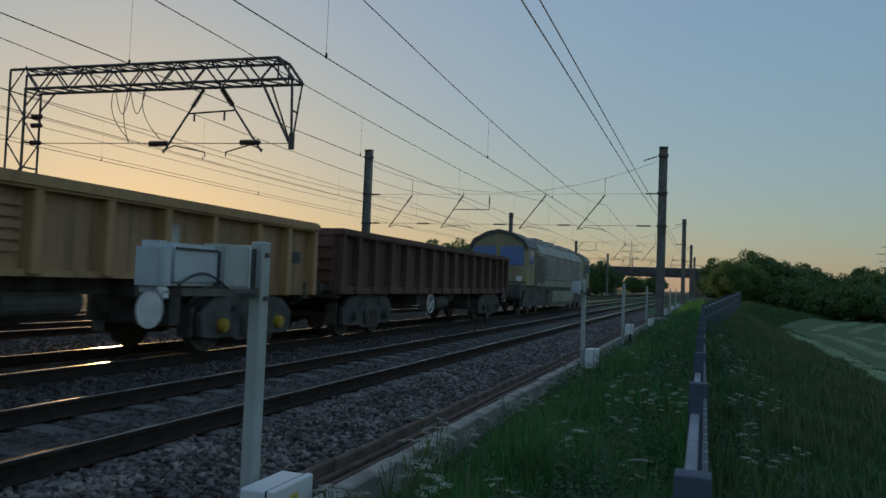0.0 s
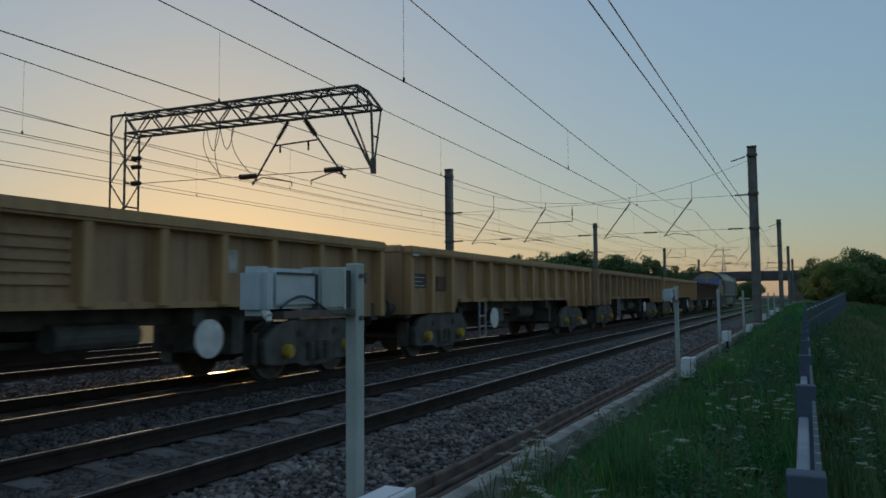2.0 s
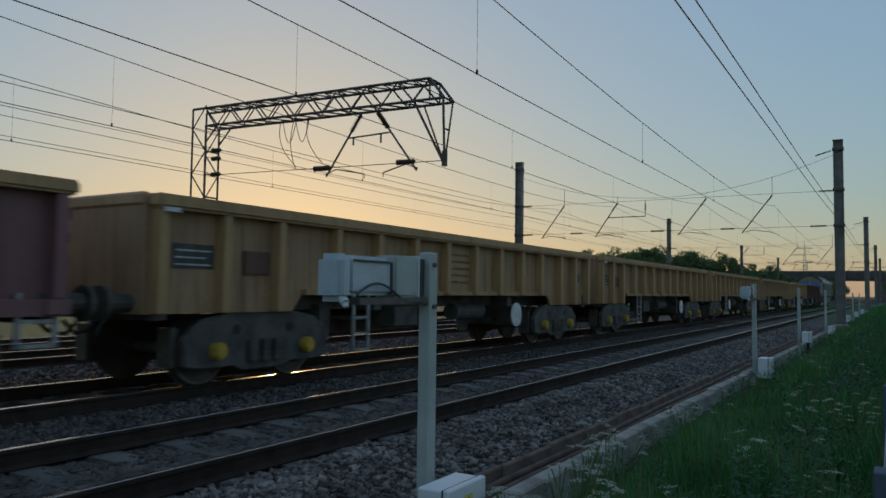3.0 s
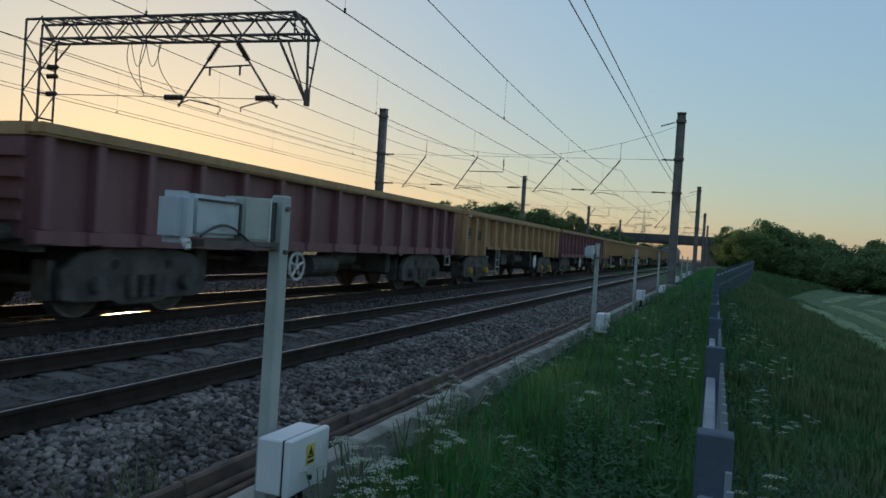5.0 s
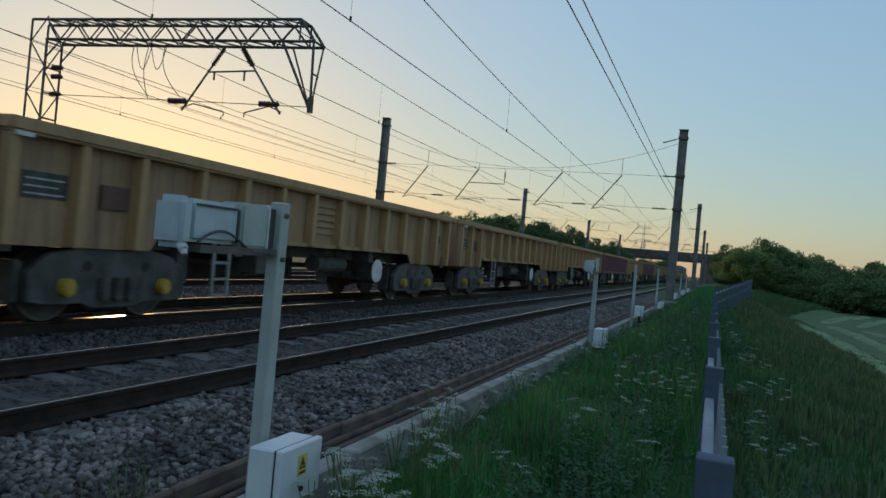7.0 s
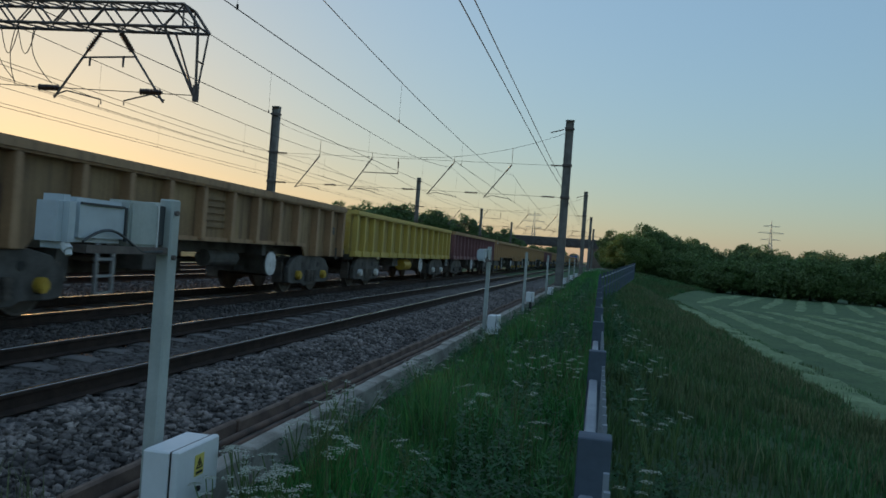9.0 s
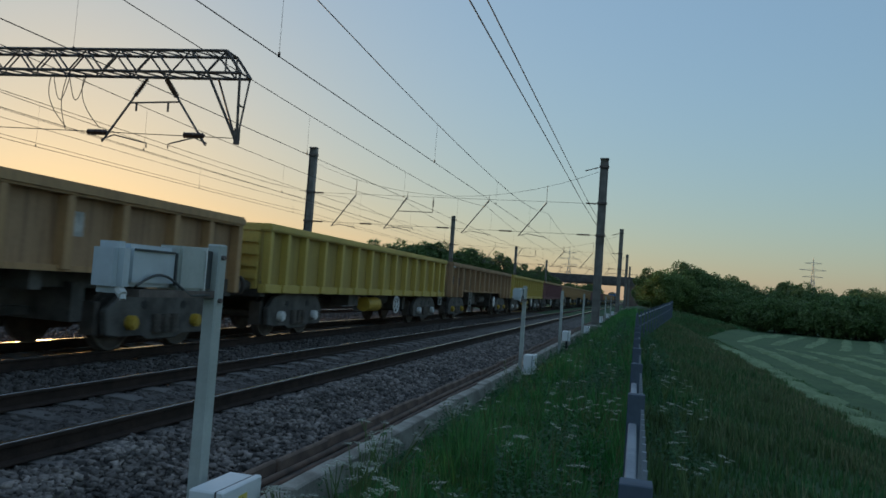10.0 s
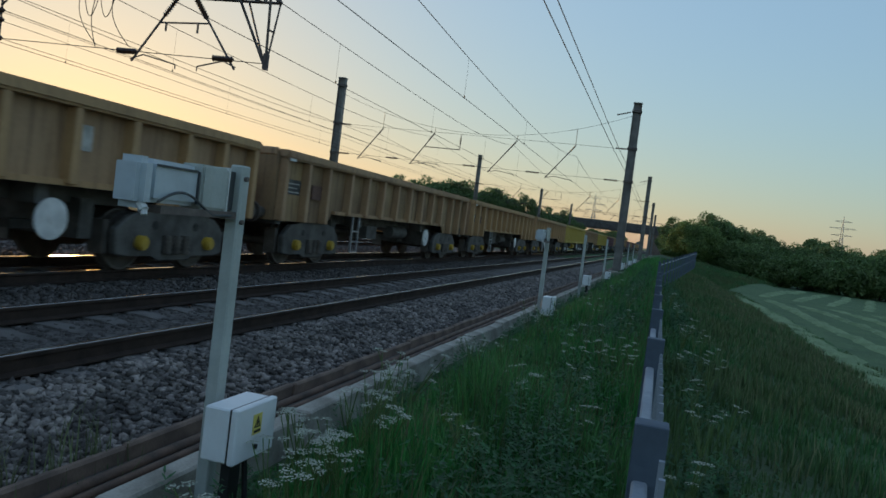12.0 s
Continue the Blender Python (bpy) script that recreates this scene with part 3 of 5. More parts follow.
def locomotive():
    """Six-axle freight diesel seen from its rear cab."""
    w = thing("locomotive", "green-grey diesel freight locomotive with yellow cab and blue windscreens", "locomotive")
    h = 10.3
    roof = [(-1.3, 1.25), (1.3, 1.25), (1.3, 2.86), (1.12, 3.2), (.5, 3.52), (0, 3.62), (-.5, 3.52), (-1.12, 3.2), (-1.3, 2.86)]
    low = [(-1.26, 1.25), (1.26, 1.25), (1.26, 2.8), (1.06, 3.12), (.52, 3.42), (0, 3.5), (-.52, 3.42), (-1.06, 3.12), (-1.26, 2.8)]
    bm = bmesh.new()
    prism(bm, low, -h + 3.5, h - 3.5)
    part("body", bm, "loco_side", w)
    c = h - .9     # cab fronts, set back from the buffers
    for e in (-1, 1):
        bm = bmesh.new()
        prism(bm, roof, *sorted((e * (c - 2.6), e * (c - .35))))
        bevel(bm, .03)
        cab = part("cab", bm, "loco_yellow", w, "dull yellow cab")
        bm = bmesh.new()
        hood = [(1.32, 2.9), (1.14, 3.23), (.51, 3.56), (0, 3.66), (-.51, 3.56), (-1.14, 3.23), (-1.32, 2.9)]
        prism(bm, hood + [(x * .93, z - .16) for x, z in hood[::-1]], *sorted((e * (c - 2.5), e * (c - .28))))
        part("roof_edge", bm, "plate", cab, "dark overhanging roof edge")
        bm = bmesh.new()
        box(bm, -1.24, 1.24, *sorted((e * (c - .36), e * (c - .345))), 1.35, 1.42)
        part("trim_strip", bm, "plate", cab)
        for s in (-1, 1):
            bm = bmesh.new()
            box(bm, *sorted((s * .1, s * 1.12)), *sorted((e * (c - .36), e * (c - .33))), 2.12, 2.92)
            part("windscreen", bm, "glass", cab, "dark blue windscreen")
            bm = bmesh.new()
            box(bm, *sorted((s * 1.29, s * 1.315)), *sorted((e * (c - 1.5), e * (c - .75))), 2.2, 2.75)
            part("side_window", bm, "glass", cab)
            bm = bmesh.new()
            box(bm, *sorted((s * 1.29, s * 1.315)), *sorted((e * (c - 2.45), e * (c - 1.8))), 1.3, 2.75)
            part("cab_door", bm, "plate", cab)
            bm = bmesh.new()
            tube(bm, (s * .95, e * (c - .36), 1.55), (s * .95, e * (c - .30), 1.55), .13, 12)
            part("lamp", bm, "disc", cab)
        bm = bmesh.new()
        box(bm, -1.3, 1.3, *sorted((e * (h - .35), e * (h - .05))), .75, 1.3)
        part("buffer_beam", bm, "bogie", w)
        for s in (-1, 1):
            bm = bmesh.new()
            tube(bm, (s * .87, e * (h - .05), 1.05), (s * .87, e * (h + .4), 1.05), .14, 12)
            tube(bm, (s * .87, e * (h + .4), 1.05), (s * .87, e * (h + .45), 1.05), .26, 16)
            part("buffer", bm, "bogie", w)
        bm = bmesh.new()
        for s in (-1, 1):
            box(bm, *sorted((s * .95, s * 1.15)), e * 6.6 - 2.4, e * 6.6 + 2.4, .35, 1.05)
        box(bm, -1.0, 1.0, e * 6.6 - 2.2, e * 6.6 + 2.2, .6, 1.0)
        b = part("bogie", bm, "bogie", w)
        for k in (-1.8, 0, 1.8):
            wheelset(e * 6.6 + k, b)
    bm = bmesh.new()
    box(bm, -1.2, 1.2, -h + .35, h - .35, 1.05, 1.27)
    part("underframe", bm, "bogie", w)
    bm = bmesh.new()
    prism(bm, [(-1.2, .3), (1.2, .3), (1.3, .5), (1.3, 1.05), (-1.3, 1.05), (-1.3, .5)], -3.2, 3.2)
    part("fuel_tank", bm, "loco_side", w)
    for s in (-1, 1):
        # dark sheet behind the slats paints the shade in their gaps
        bm = bmesh.new()
        box(bm, *sorted((s * 1.25, s * 1.268)), -h + 5.2, h - 5.1, 1.55, 2.75)
        part("dark_grille_backing", bm, "plate", w)
        for k in range(14):
            bm = bmesh.new()
            box(bm, *sorted((s * 1.262, s * 1.3)), -h + 5.3, h - 5.2, 1.6 + .08 * k, 1.645 + .08 * k)
            part("grille_slat", bm, "lead", w)
        bm = bmesh.new()
        box(bm, *sorted((s * 1.255, s * 1.285)), -h + 3.6, -h + 4.9, 1.4, 2.65)
        part("body_door", bm, "plate", w)
    bm = bmesh.new()
    for y in (-4, -1, 2, 4.5):
        box(bm, -.7, .7, y - .9, y + .9, 3.36, 3.56)
    part("roof_fan_cover", bm, "lead", w)
    return w


TRACK_X = -4.1625
GAP = 15.12          # one wagon over its buffers, with the coupling gap
SPEED, REAR = 22.6, 29.1
KINDS = {"tub": lambda: tub_wagon("ochre"), "dirty": lambda: tub_wagon("ochre_dirty"), "maroon": lambda: rib_wagon("maroon", "ochre", 15, "bogie"),
         "turned": lambda: tub_wagon("ochre", -2.4),
         "yellow": lambda: rib_wagon("yellow", "yellow", 15, "disc", 1.5), "brown": lambda: rib_wagon("brown", "brown", 16, "bogie")}
LABELS = {"turned": "faded ochre open box wagon with handwheel beside the ladder", "tub": "faded ochre open box wagon with wide ribs and yellow axle caps", "dirty": "dirty rust-stained ochre open box wagon with wide ribs",
          "maroon": "dark maroon ribbed open wagon with an ochre top rail", "yellow": "bright yellow ribbed open wagon with a white handwheel",
          "brown": "rusty dark brown ribbed open wagon behind the locomotive"}
ORDER = ["brown", "tub", "dirty", "turned", "tub", "tub", "maroon", "tub", "maroon", "tub", "tub", "tub", "maroon", "yellow", "dirty", "yellow", "turned", "tub", "dirty", "tub", "tub", "tub"]
made, TRAIN = {}, []
for n, kind in enumerate(ORDER):
    y = REAR - GAP * (n + 0.5)
    if kind not in made:
        ob = made[kind] = tagged(KINDS[kind](), LABELS[kind])
        ob.location = (TRACK_X, y, 0)
    else:
        ob = copy_thing(made[kind], pose(TRACK_X, y, 0))
    TRAIN.append((ob, y))
loco = locomotive()
loco.location = (TRACK_X, REAR + 11.7, 0)
TRAIN.append((loco, REAR + 11.7))


def motions():
    drift = lambda t: float(np.interp(t, (0, 1.5, 2.5, 3.0, 3.5, 5.5, 6.5, 7.7, 9.5, 10.5, 12), (.1, -.5, -.55, -.6, .2, .35, .1, 0, .35, 0, 0)))
    times = [0, 0.1, 0.3] + [0.5 * k for k in range(1, 24)] + [11.7, 11.9, 12.0]
    for ob, y in TRAIN:
        walk(ob, [(t, pose(TRACK_X, y + SPEED * t + drift(t), 0)) for t in times])


# ---- overhead line ----
def insulator(bm, a, b, r=0.07):
    """A string of sheds between two points, turned as one body."""
    a, b = Vector(a), Vector(b)
    n = max(int((b - a).length / 0.07), 3)
    q = (b - a).to_track_quat("Z", "Y")
    profile = [(0, r * .45)]
    for k in range(n):
        profile += [((k + .14) / n, r * .45), ((k + .16) / n, r), ((k + .6) / n, r * .6), ((k + .62) / n, r * .45)]
    profile.append((1, r * .45))
    rings = [[bm.verts.new(a.lerp(b, u) + q @ Vector((w * math.cos(j * math.tau / 8), w * math.sin(j * math.tau / 8), 0))) for j in range(8)] for u, w in profile]
    for u, v in zip(rings, rings[1:]):
        for j in range(8):
            bm.faces.new((u[j], u[(j + 1) % 8], v[(j + 1) % 8], v[j]))
    bm.faces.new(rings[0][::-1])
    bm.faces.new(rings[-1])


def mast(x, y, top, w=0.40):
    t = thing("overhead_line_mast", "tall dark steel overhead line mast beside the tracks", "mast", "overhead line masts", at=(x, y, 0))
    bm = bmesh.new()
    o, i, f = w / 2 + .012, w / 2 - .012, .15
    profile = [(-o, -f), (-i, -f), (-i, -.012), (i, -.012), (i, -f), (o, -f), (o, f), (i, f), (i, .012), (-i, .012), (-i, f), (-o, f)]
    ends = [[bm.verts.new((px, py, z)) for px, py in profile] for z in (-.5, top)]
    for k in range(12):
        bm.faces.new((ends[0][k], ends[0][(k + 1) % 12], ends[1][(k + 1) % 12], ends[1][k]))
    bm.faces.new(ends[0][::-1])
    bm.faces.new(ends[1])
    part("column", bm, "mast", t)
    bm = bmesh.new()
    box(bm, -.4, .4, -.4, .4, -.6, -.12)
    bevel(bm, .03)
    part("foundation", bm, "concrete", t)
    bm = bmesh.new()
    box(bm, -w / 2 - .03, w / 2 + .03, -.18, .18, top, top + .05)
    part("cap_plate", bm, "mast", t)
    for z in (top - .4, 6.35, 4.62):
        bm = bmesh.new()
        box(bm, -w / 2 - .05, w / 2 + .05, -.17, .17, z - .06, z + .06)
        part("bracket", bm, "dark_steel", t)
    return t


def headspan(y, xl, xr, top, dz=0.0):
    """Cross-span wires between two masts that carry the register tubes of the four tracks."""
    h = thing("headspan", "cross-span wires with register tubes over the tracks", "overhead line", "headspans", at=(0, y, dz))
    bm = bmesh.new()
    pts = []
    for k in range(25):
        u = k / 24
        pts.append((xl + (xr - xl) * u, 0, 6.42 + (top - 6.8) * (2 * u - 1) ** 2))
    polyline(bm, pts, .009)
    for z in (6.32, 4.62):
        tube(bm, (xl, 0, z), (xr, 0, z), .009, 5)
    part("span_wire", bm, "wire", h)
    for x, z in ((xl + .5, 6.32), (xr - .5, 6.32), (xl + .55, 4.62), (xr - .9, 4.62), (-3.0, 4.62), (-6.6, 4.62), (-11.2, 4.62)):
        bm = bmesh.new()
        insulator(bm, (x - .35, 0, z), (x + .35, 0, z), .06)
        part("insulator", bm, "porcelain", h)
    bm = bmesh.new()
    insulator(bm, (xr - 1.0, 0, top - 0.45), (xr - .3, 0, top - .25), .05)
    part("insulator", bm, "porcelain", h)
    for xt, xb, s in ((-.86, -2.3, 1), (-4.05, -5.5, 1), (-8.8, -10.1, 1), (-11.95, -13.35, 1)):
        bm = bmesh.new()
        tube(bm, (xt, 0, 6.25), (xb, 0, 4.38), .03, 6)
        rt = part("register_tube", bm, "dark_steel", h)
        bm = bmesh.new()
        insulator(bm, (xt, 0, 6.25), (xt - .32, 0, 5.83), .06)
        part("tube_insulator", bm, "porcelain", rt)
        bm = bmesh.new()
        polyline(bm, [(xb + .1, 0, 4.42), (xb + .5, 0, 4.52), (xb + 1.45, 0, 4.38), (xb + 1.5, 0, 4.3)], .018)
        part("steady_arm", bm, "dark_steel", rt)
        bm = bmesh.new()
        tube(bm, (xt, 0, 6.2), (xt, 0, 6.45 + (top - 6.8) * (2 * (xt - xl) / (xr - xl) - 1) ** 2), .014, 5)
        part("hanger", bm, "wire", rt)
    bm = bmesh.new()
    tube(bm, (-7.25, 0, 6.3), (-7.25, 0, 5.45), .02, 5)
    tube(bm, (-7.25, 0, 5.45), (-9.3, 0, 5.45), .025, 5)
    insulator(bm, (-7.25, 0, 6.1), (-7.25, 0, 5.75), .06)
    polyline(bm, [(-9.6, 0, 4.45), (-9.2, 0, 4.55), (-8.4, 0, 4.5), (-8.3, 0, 4.38)], .018)
    part("register_frame", bm, "dark_steel", h)
    return h


for y, xl, xr, tl, tr in ((41, -14.82, 2.1, 8.95, 8.72), (85, -17.1, 2.1, 9.6, 9.0), (132, -17.1, 2.1, 9.4, 9.0), (178, -17.1, 2.1, 9.4, 9.0)):
    mast(xl, y, tl)
    mast(xr, y, tr)
    headspan(y, xl, xr, tr - .2)


def portal():
    p = thing("lattice_portal", "dark lattice steel gantry arm over the far tracks", "gantry")
    yc, zt, zb, xl, xr = 18.0, 7.11, 6.52, -15.5, -6.2
    f, b = yc - .3, yc + .3
    for y in (f, b):
        bm = bmesh.new()
        bar(bm, (xl, y, zt), (xr - .45, y, zt), .058)
        part("chord", bm, "dark_steel", p)
        bm = bmesh.new()
        bar(bm, (xl + .55, y, zb), (xr, y, zb), .058)
        part("chord", bm, "dark_steel", p)
    n = 16
    x0, x1 = xl + .55, xr - .45
    for k in range(n):
        a, c = x0 + (x1 - x0) * k / n, x0 + (x1 - x0) * (k + 1) / n
        bm = bmesh.new()
        for y, d in ((f, k % 2), (b, 1 - k % 2)):
            bar(bm, (a, y, zb if d else zt), (c, y, zt if d else zb), .038)
        bar(bm, (a, f, zb), (c, b, zb), .03)
        bar(bm, (a, f, zt), (c, b, zt), .03)
        bar(bm, (a, f, zt), (a, b, zt), .03)
        part("brace", bm, "dark_steel", p)
    bm = bmesh.new()
    for y in (f, b):
        bar(bm, (xr - .45, y, zt), (xr, y, zb), .055)
        bar(bm, (xr - .45, y, zt), (xr - .45, y, zb), .038)
    bar(bm, (xr, f, zb), (xr, b, zb), .048)
    bar(bm, (xr - .45, f, zt), (xr - .45, b, zt), .048)
    part("end_frame", bm, "dark_steel", p)
    bm = bmesh.new()
    foot = (xr - .12, yc, 4.72)
    for x, y in ((xr - .03, f), (xr - .03, b), (xr - .95, f), (xr - .95, b)):
        bar(bm, (x, y, zb), foot, .05)
    bar(bm, (xr - .06, f + .12, 5.7), (xr - .06, b - .12, 5.7), .038)
    box(bm, foot[0] - .06, foot[0] + .06, yc - .06, yc + .06, 4.68, 5.1)
    part("drop_bracket", bm, "dark_steel", p)
    for x in (xl, xl + .58):
        for y in (f, b):
            bm = bmesh.new()
            bar(bm, (x, y, -.5), (x, y, zt if x == xl else zb), .062)
            part("leg_post", bm, "dark_steel", p)
    for k in range(10):
        z0, z1 = 7.2 - .75 * k, 7.2 - .75 * (k + 1)
        bm = bmesh.new()
        for y, d in ((f, k % 2), (b, 1 - k % 2)):
            bar(bm, (xl, y, z0 if d else z1), (xl + .58, y, z1 if d else z0), .038)
        bar(bm, (xl + .58, f, z1), (xl + .58, b, z1), .038)
        part("leg_brace", bm, "dark_steel", p)
    for y in (f, b):
        bm = bmesh.new()
        bar(bm, (xl + .58, y, zb - .55), (xl + 1.1, y, zb), .048)
        part("knee_brace", bm, "dark_steel", p)
    for top, bottom, tip in (((-9.05, 6.45), (-10.3, 4.62), -8.95), ((-8.55, 6.45), (-7.2, 4.62), -8.3)):
        s = 1 if tip > bottom[0] else -1
        bm = bmesh.new()
        tube(bm, (top[0], yc, top[1]), (bottom[0], yc, bottom[1]), .03, 6)
        c = part("cantilever_tube", bm, "dark_steel", p)
        bm = bmesh.new()
        a, e = Vector((top[0], yc, top[1])), Vector((bottom[0], yc, bottom[1]))
        insulator(bm, a.lerp(e, .038), a.lerp(e, .3), .085)
        part("tube_insulator", bm, "porcelain", c)
        bm = bmesh.new()
        polyline(bm, [(bottom[0] - .03 * s, yc, 4.68), (bottom[0] + .35 * s, yc, 4.82), (tip, yc, 4.62), (tip, yc, 4.5)], .02)
        part("steady_arm", bm, "dark_steel", c)
        bm = bmesh.new()
        insulator(bm, (bottom[0] - .55 + .1 * s, yc, 4.88), (bottom[0] + .05 + .1 * s, yc, 4.88), .09)
        part("span_insulator", bm, "porcelain", c)
    bm = bmesh.new()
    tube(bm, (-9.55, yc, 5.72), (-8.1, yc, 5.78), .025, 6)
    tube(bm, (-9.35, yc, 5.70), (-9.35, yc, 5.5), .03, 5)
    tube(bm, (-8.4, yc, 5.76), (-8.4, yc, 5.5), .03, 5)
    part("cross_tube", bm, "dark_steel", p)
    bm = bmesh.new()
    tube(bm, (xl + .58, yc, 4.95), (xr - .12, yc, 4.84), .012, 5)
    part("span_wire", bm, "wire", p)
    for z in (4.96, 5.48, 5.75):
        bm = bmesh.new()
        insulator(bm, (xl + .6, yc, z), (xl + .97, yc, z), .08)
        part("leg_insulator", bm, "porcelain", p)
    for x, z0, dx in ((-12.05, 5.0, .6), (-11.55, 4.9, .1), (-11.0, 5.0, .6)):
        bm = bmesh.new()
        pts = [(x + dx * u * u - .15 * math.sin(u * 3.1), yc, zb + (z0 - zb) * u) for u in [k / 10 for k in range(11)]]
        polyline(bm, pts, .012)
        pts = [(x + .55 * u, yc + .05, zb - .75 * math.sin(u * math.pi)) for u in [k / 10 for k in range(11)]]
        part("jumper_cable", bm, "wire", p)
        if x < -11.2:
            bm = bmesh.new()
            polyline(bm, pts, .012)
            part("jumper_loop", bm, "wire", p)
    p.matrix_basis = pose(-6.2, 18.1, 0) @ pose(0, 0, 0, 0, 0, 4.0) @ pose(6.2, -18.0, 0)
    return p


portal()


def wire_z(low, rise, a, y):
    """Height of a messenger wire: near span, then spans of 44 m."""
    if y < 29:
        return low + a * (y - 29) ** 2
    if y < 41:
        return low + rise * ((y - 29) / 12) ** 2
    u = ((y - 41) % 44) / 22 - 1
    return low + rise * u * u


def line_wire(name, x, low, rise, a, r, label, y0=-40, y1=420, step=3.0):
    bm = bmesh.new()
    n = int((y1 - y0) / step)
    polyline(bm, [(x, y0 + step * k, wire_z(low, rise, a, y0 + step * k)) for k in range(n + 1)], r)
    return solid(name, bm, "wire", label, "wire", "overhead wires")


for x, zc, zm, a in ((-.76, 4.31, 5.10, .00128), (-4.16, 4.43, 5.34, .00075), (-9.0, 4.42, 5.45, .001), (-12.56, 4.45, 5.5, .001)):
    line_wire("contact_wire", x, zc, 0.02, 0, .008, "dark copper contact wire over the track")
    line_wire("messenger_wire", x, zm, 0.6, a, .009, "dark sagging messenger wire over the track")
    for k in range(-1, 12):
        y = 9.7 + 8.2 * k
        bm = bmesh.new()
        tube(bm, (x, y, zc), (x, y, wire_z(zm, .6, a, y)), .003, 4)
        tube(bm, (x, y, zc - .01), (x, y, zc + .06), .018, 5)
        solid("dropper", bm, "wire", "thin dropper wire between messenger and contact wire", "wire", "droppers")
for x, z, r in ((1.84, 5.11, .011), (1.87, 5.48, .011), (-14.6, 5.45, .008), (-14.6, 4.95, .008), (-8.4, 4.62, .007), (-14.7, 5.72, .008)):
    line_wire("feeder_wire", x, z, .12, 0, r, "dark bare feeder wire along the masts")


# ---- lineside posts, cabinets and detector ----
def lineside_post(x, y, top=1.44, w=.078):
    p = thing("lineside_post", "pale grey square lineside post standing in the grass", "post", "lineside posts", at=(x, y, 0))
    bm = bmesh.new()
    box(bm, -w / 2, w / 2, -w / 2, w / 2, -.6, top)
    bevel(bm, .008)
    part("column", bm, "post", p)
    for z in (top - .07, top - .3):
        bm = bmesh.new()
        tube(bm, (w / 2, -.01, z), (w / 2 + .018, -.01, z), .013, 8)
        part("bolt", bm, "dark_steel", p)
    return p


def cabinet(x, y, z, w=.19, d=.385, h=.272):
    c = thing("white_cabinet", "small white steel cabinet fixed beside a lineside post", "cabinet", "lineside cabinets", at=(x, y, z))
    bm = bmesh.new()
    box(bm, -w, -.045, 0, d, 0, h)
    bevel(bm, .008)
    part("body", bm, "box_white", c)
    # black strip paints the dark seam between body and door
    bm = bmesh.new()
    box(bm, -.047, -.038, .002, d - .002, .002, h + .0015)
    part("door_seam_strip", bm, "black", c)
    bm = bmesh.new()
    box(bm, -.04, 0, -.004, d + .004, -.004, h + .006)
    bevel(bm, .008)
    lid = part("door", bm, "box_white", c)
    bm = bmesh.new()
    box(bm, .001, .003, .15, .235, .12, .225)
    s = part("warning_label", bm, "sign", lid, "yellow electrical warning label")
    bm = bmesh.new()
    v = [bm.verts.new(q) for q in ((.004, .16, .155), (.004, .225, .155), (.004, .1925, .215))]
    w2 = [bm.verts.new(q) for q in ((.0045, .175, .163), (.0045, .21, .163), (.0045, .1925, .198))]
    for a in range(3):
        bm.faces.new((v[a], v[(a + 1) % 3], w2[(a + 1) % 3], w2[a]))
    box(bm, .004, .006, .188, .197, .168, .188)
    box(bm, .004, .006, .162, .222, .130, .142)
    ob = new("triangle_mark", mesh_of("triangle_mark", bm, "black"))
    ob.parent = lid
    bm = bmesh.new()
    tube(bm, (0, .19, .055), (.012, .19, .055), .014, 10)
    part("lock", bm, "black", lid)
    bm = bmesh.new()
    box(bm, -.10, -.05, .06, .16, -.45, 0)
    part("stand", bm, "black", c)
    bm = bmesh.new()
    polyline(bm, [(-.07, .22, 0), (-.06, .24, -.15), (-.02, .22, -.4)], .015)
    part("cable", bm, "black", c)
    return c


POSTS = ((2.012, 4.06), (1.97, 15.8), (2.0, 23.4), (2.0, 33.0), (2.0, 45.2), (2.0, 56), (2.0, 67))
for x, y in POSTS:
    lineside_post(x, y)
box_a = cabinet(2.34, 3.76, -.04)
for (x, y), dz, tall in zip(POSTS[1:], (-.32, -.05, -.22, -.12, -.1, -.1), (1.36, 1.05, 1.1, 1.3, 1.2, 1.2)):
    copy_thing(box_a, pose(x + .31, y - .2, dz)).scale = (1.2, 1.0, tall)


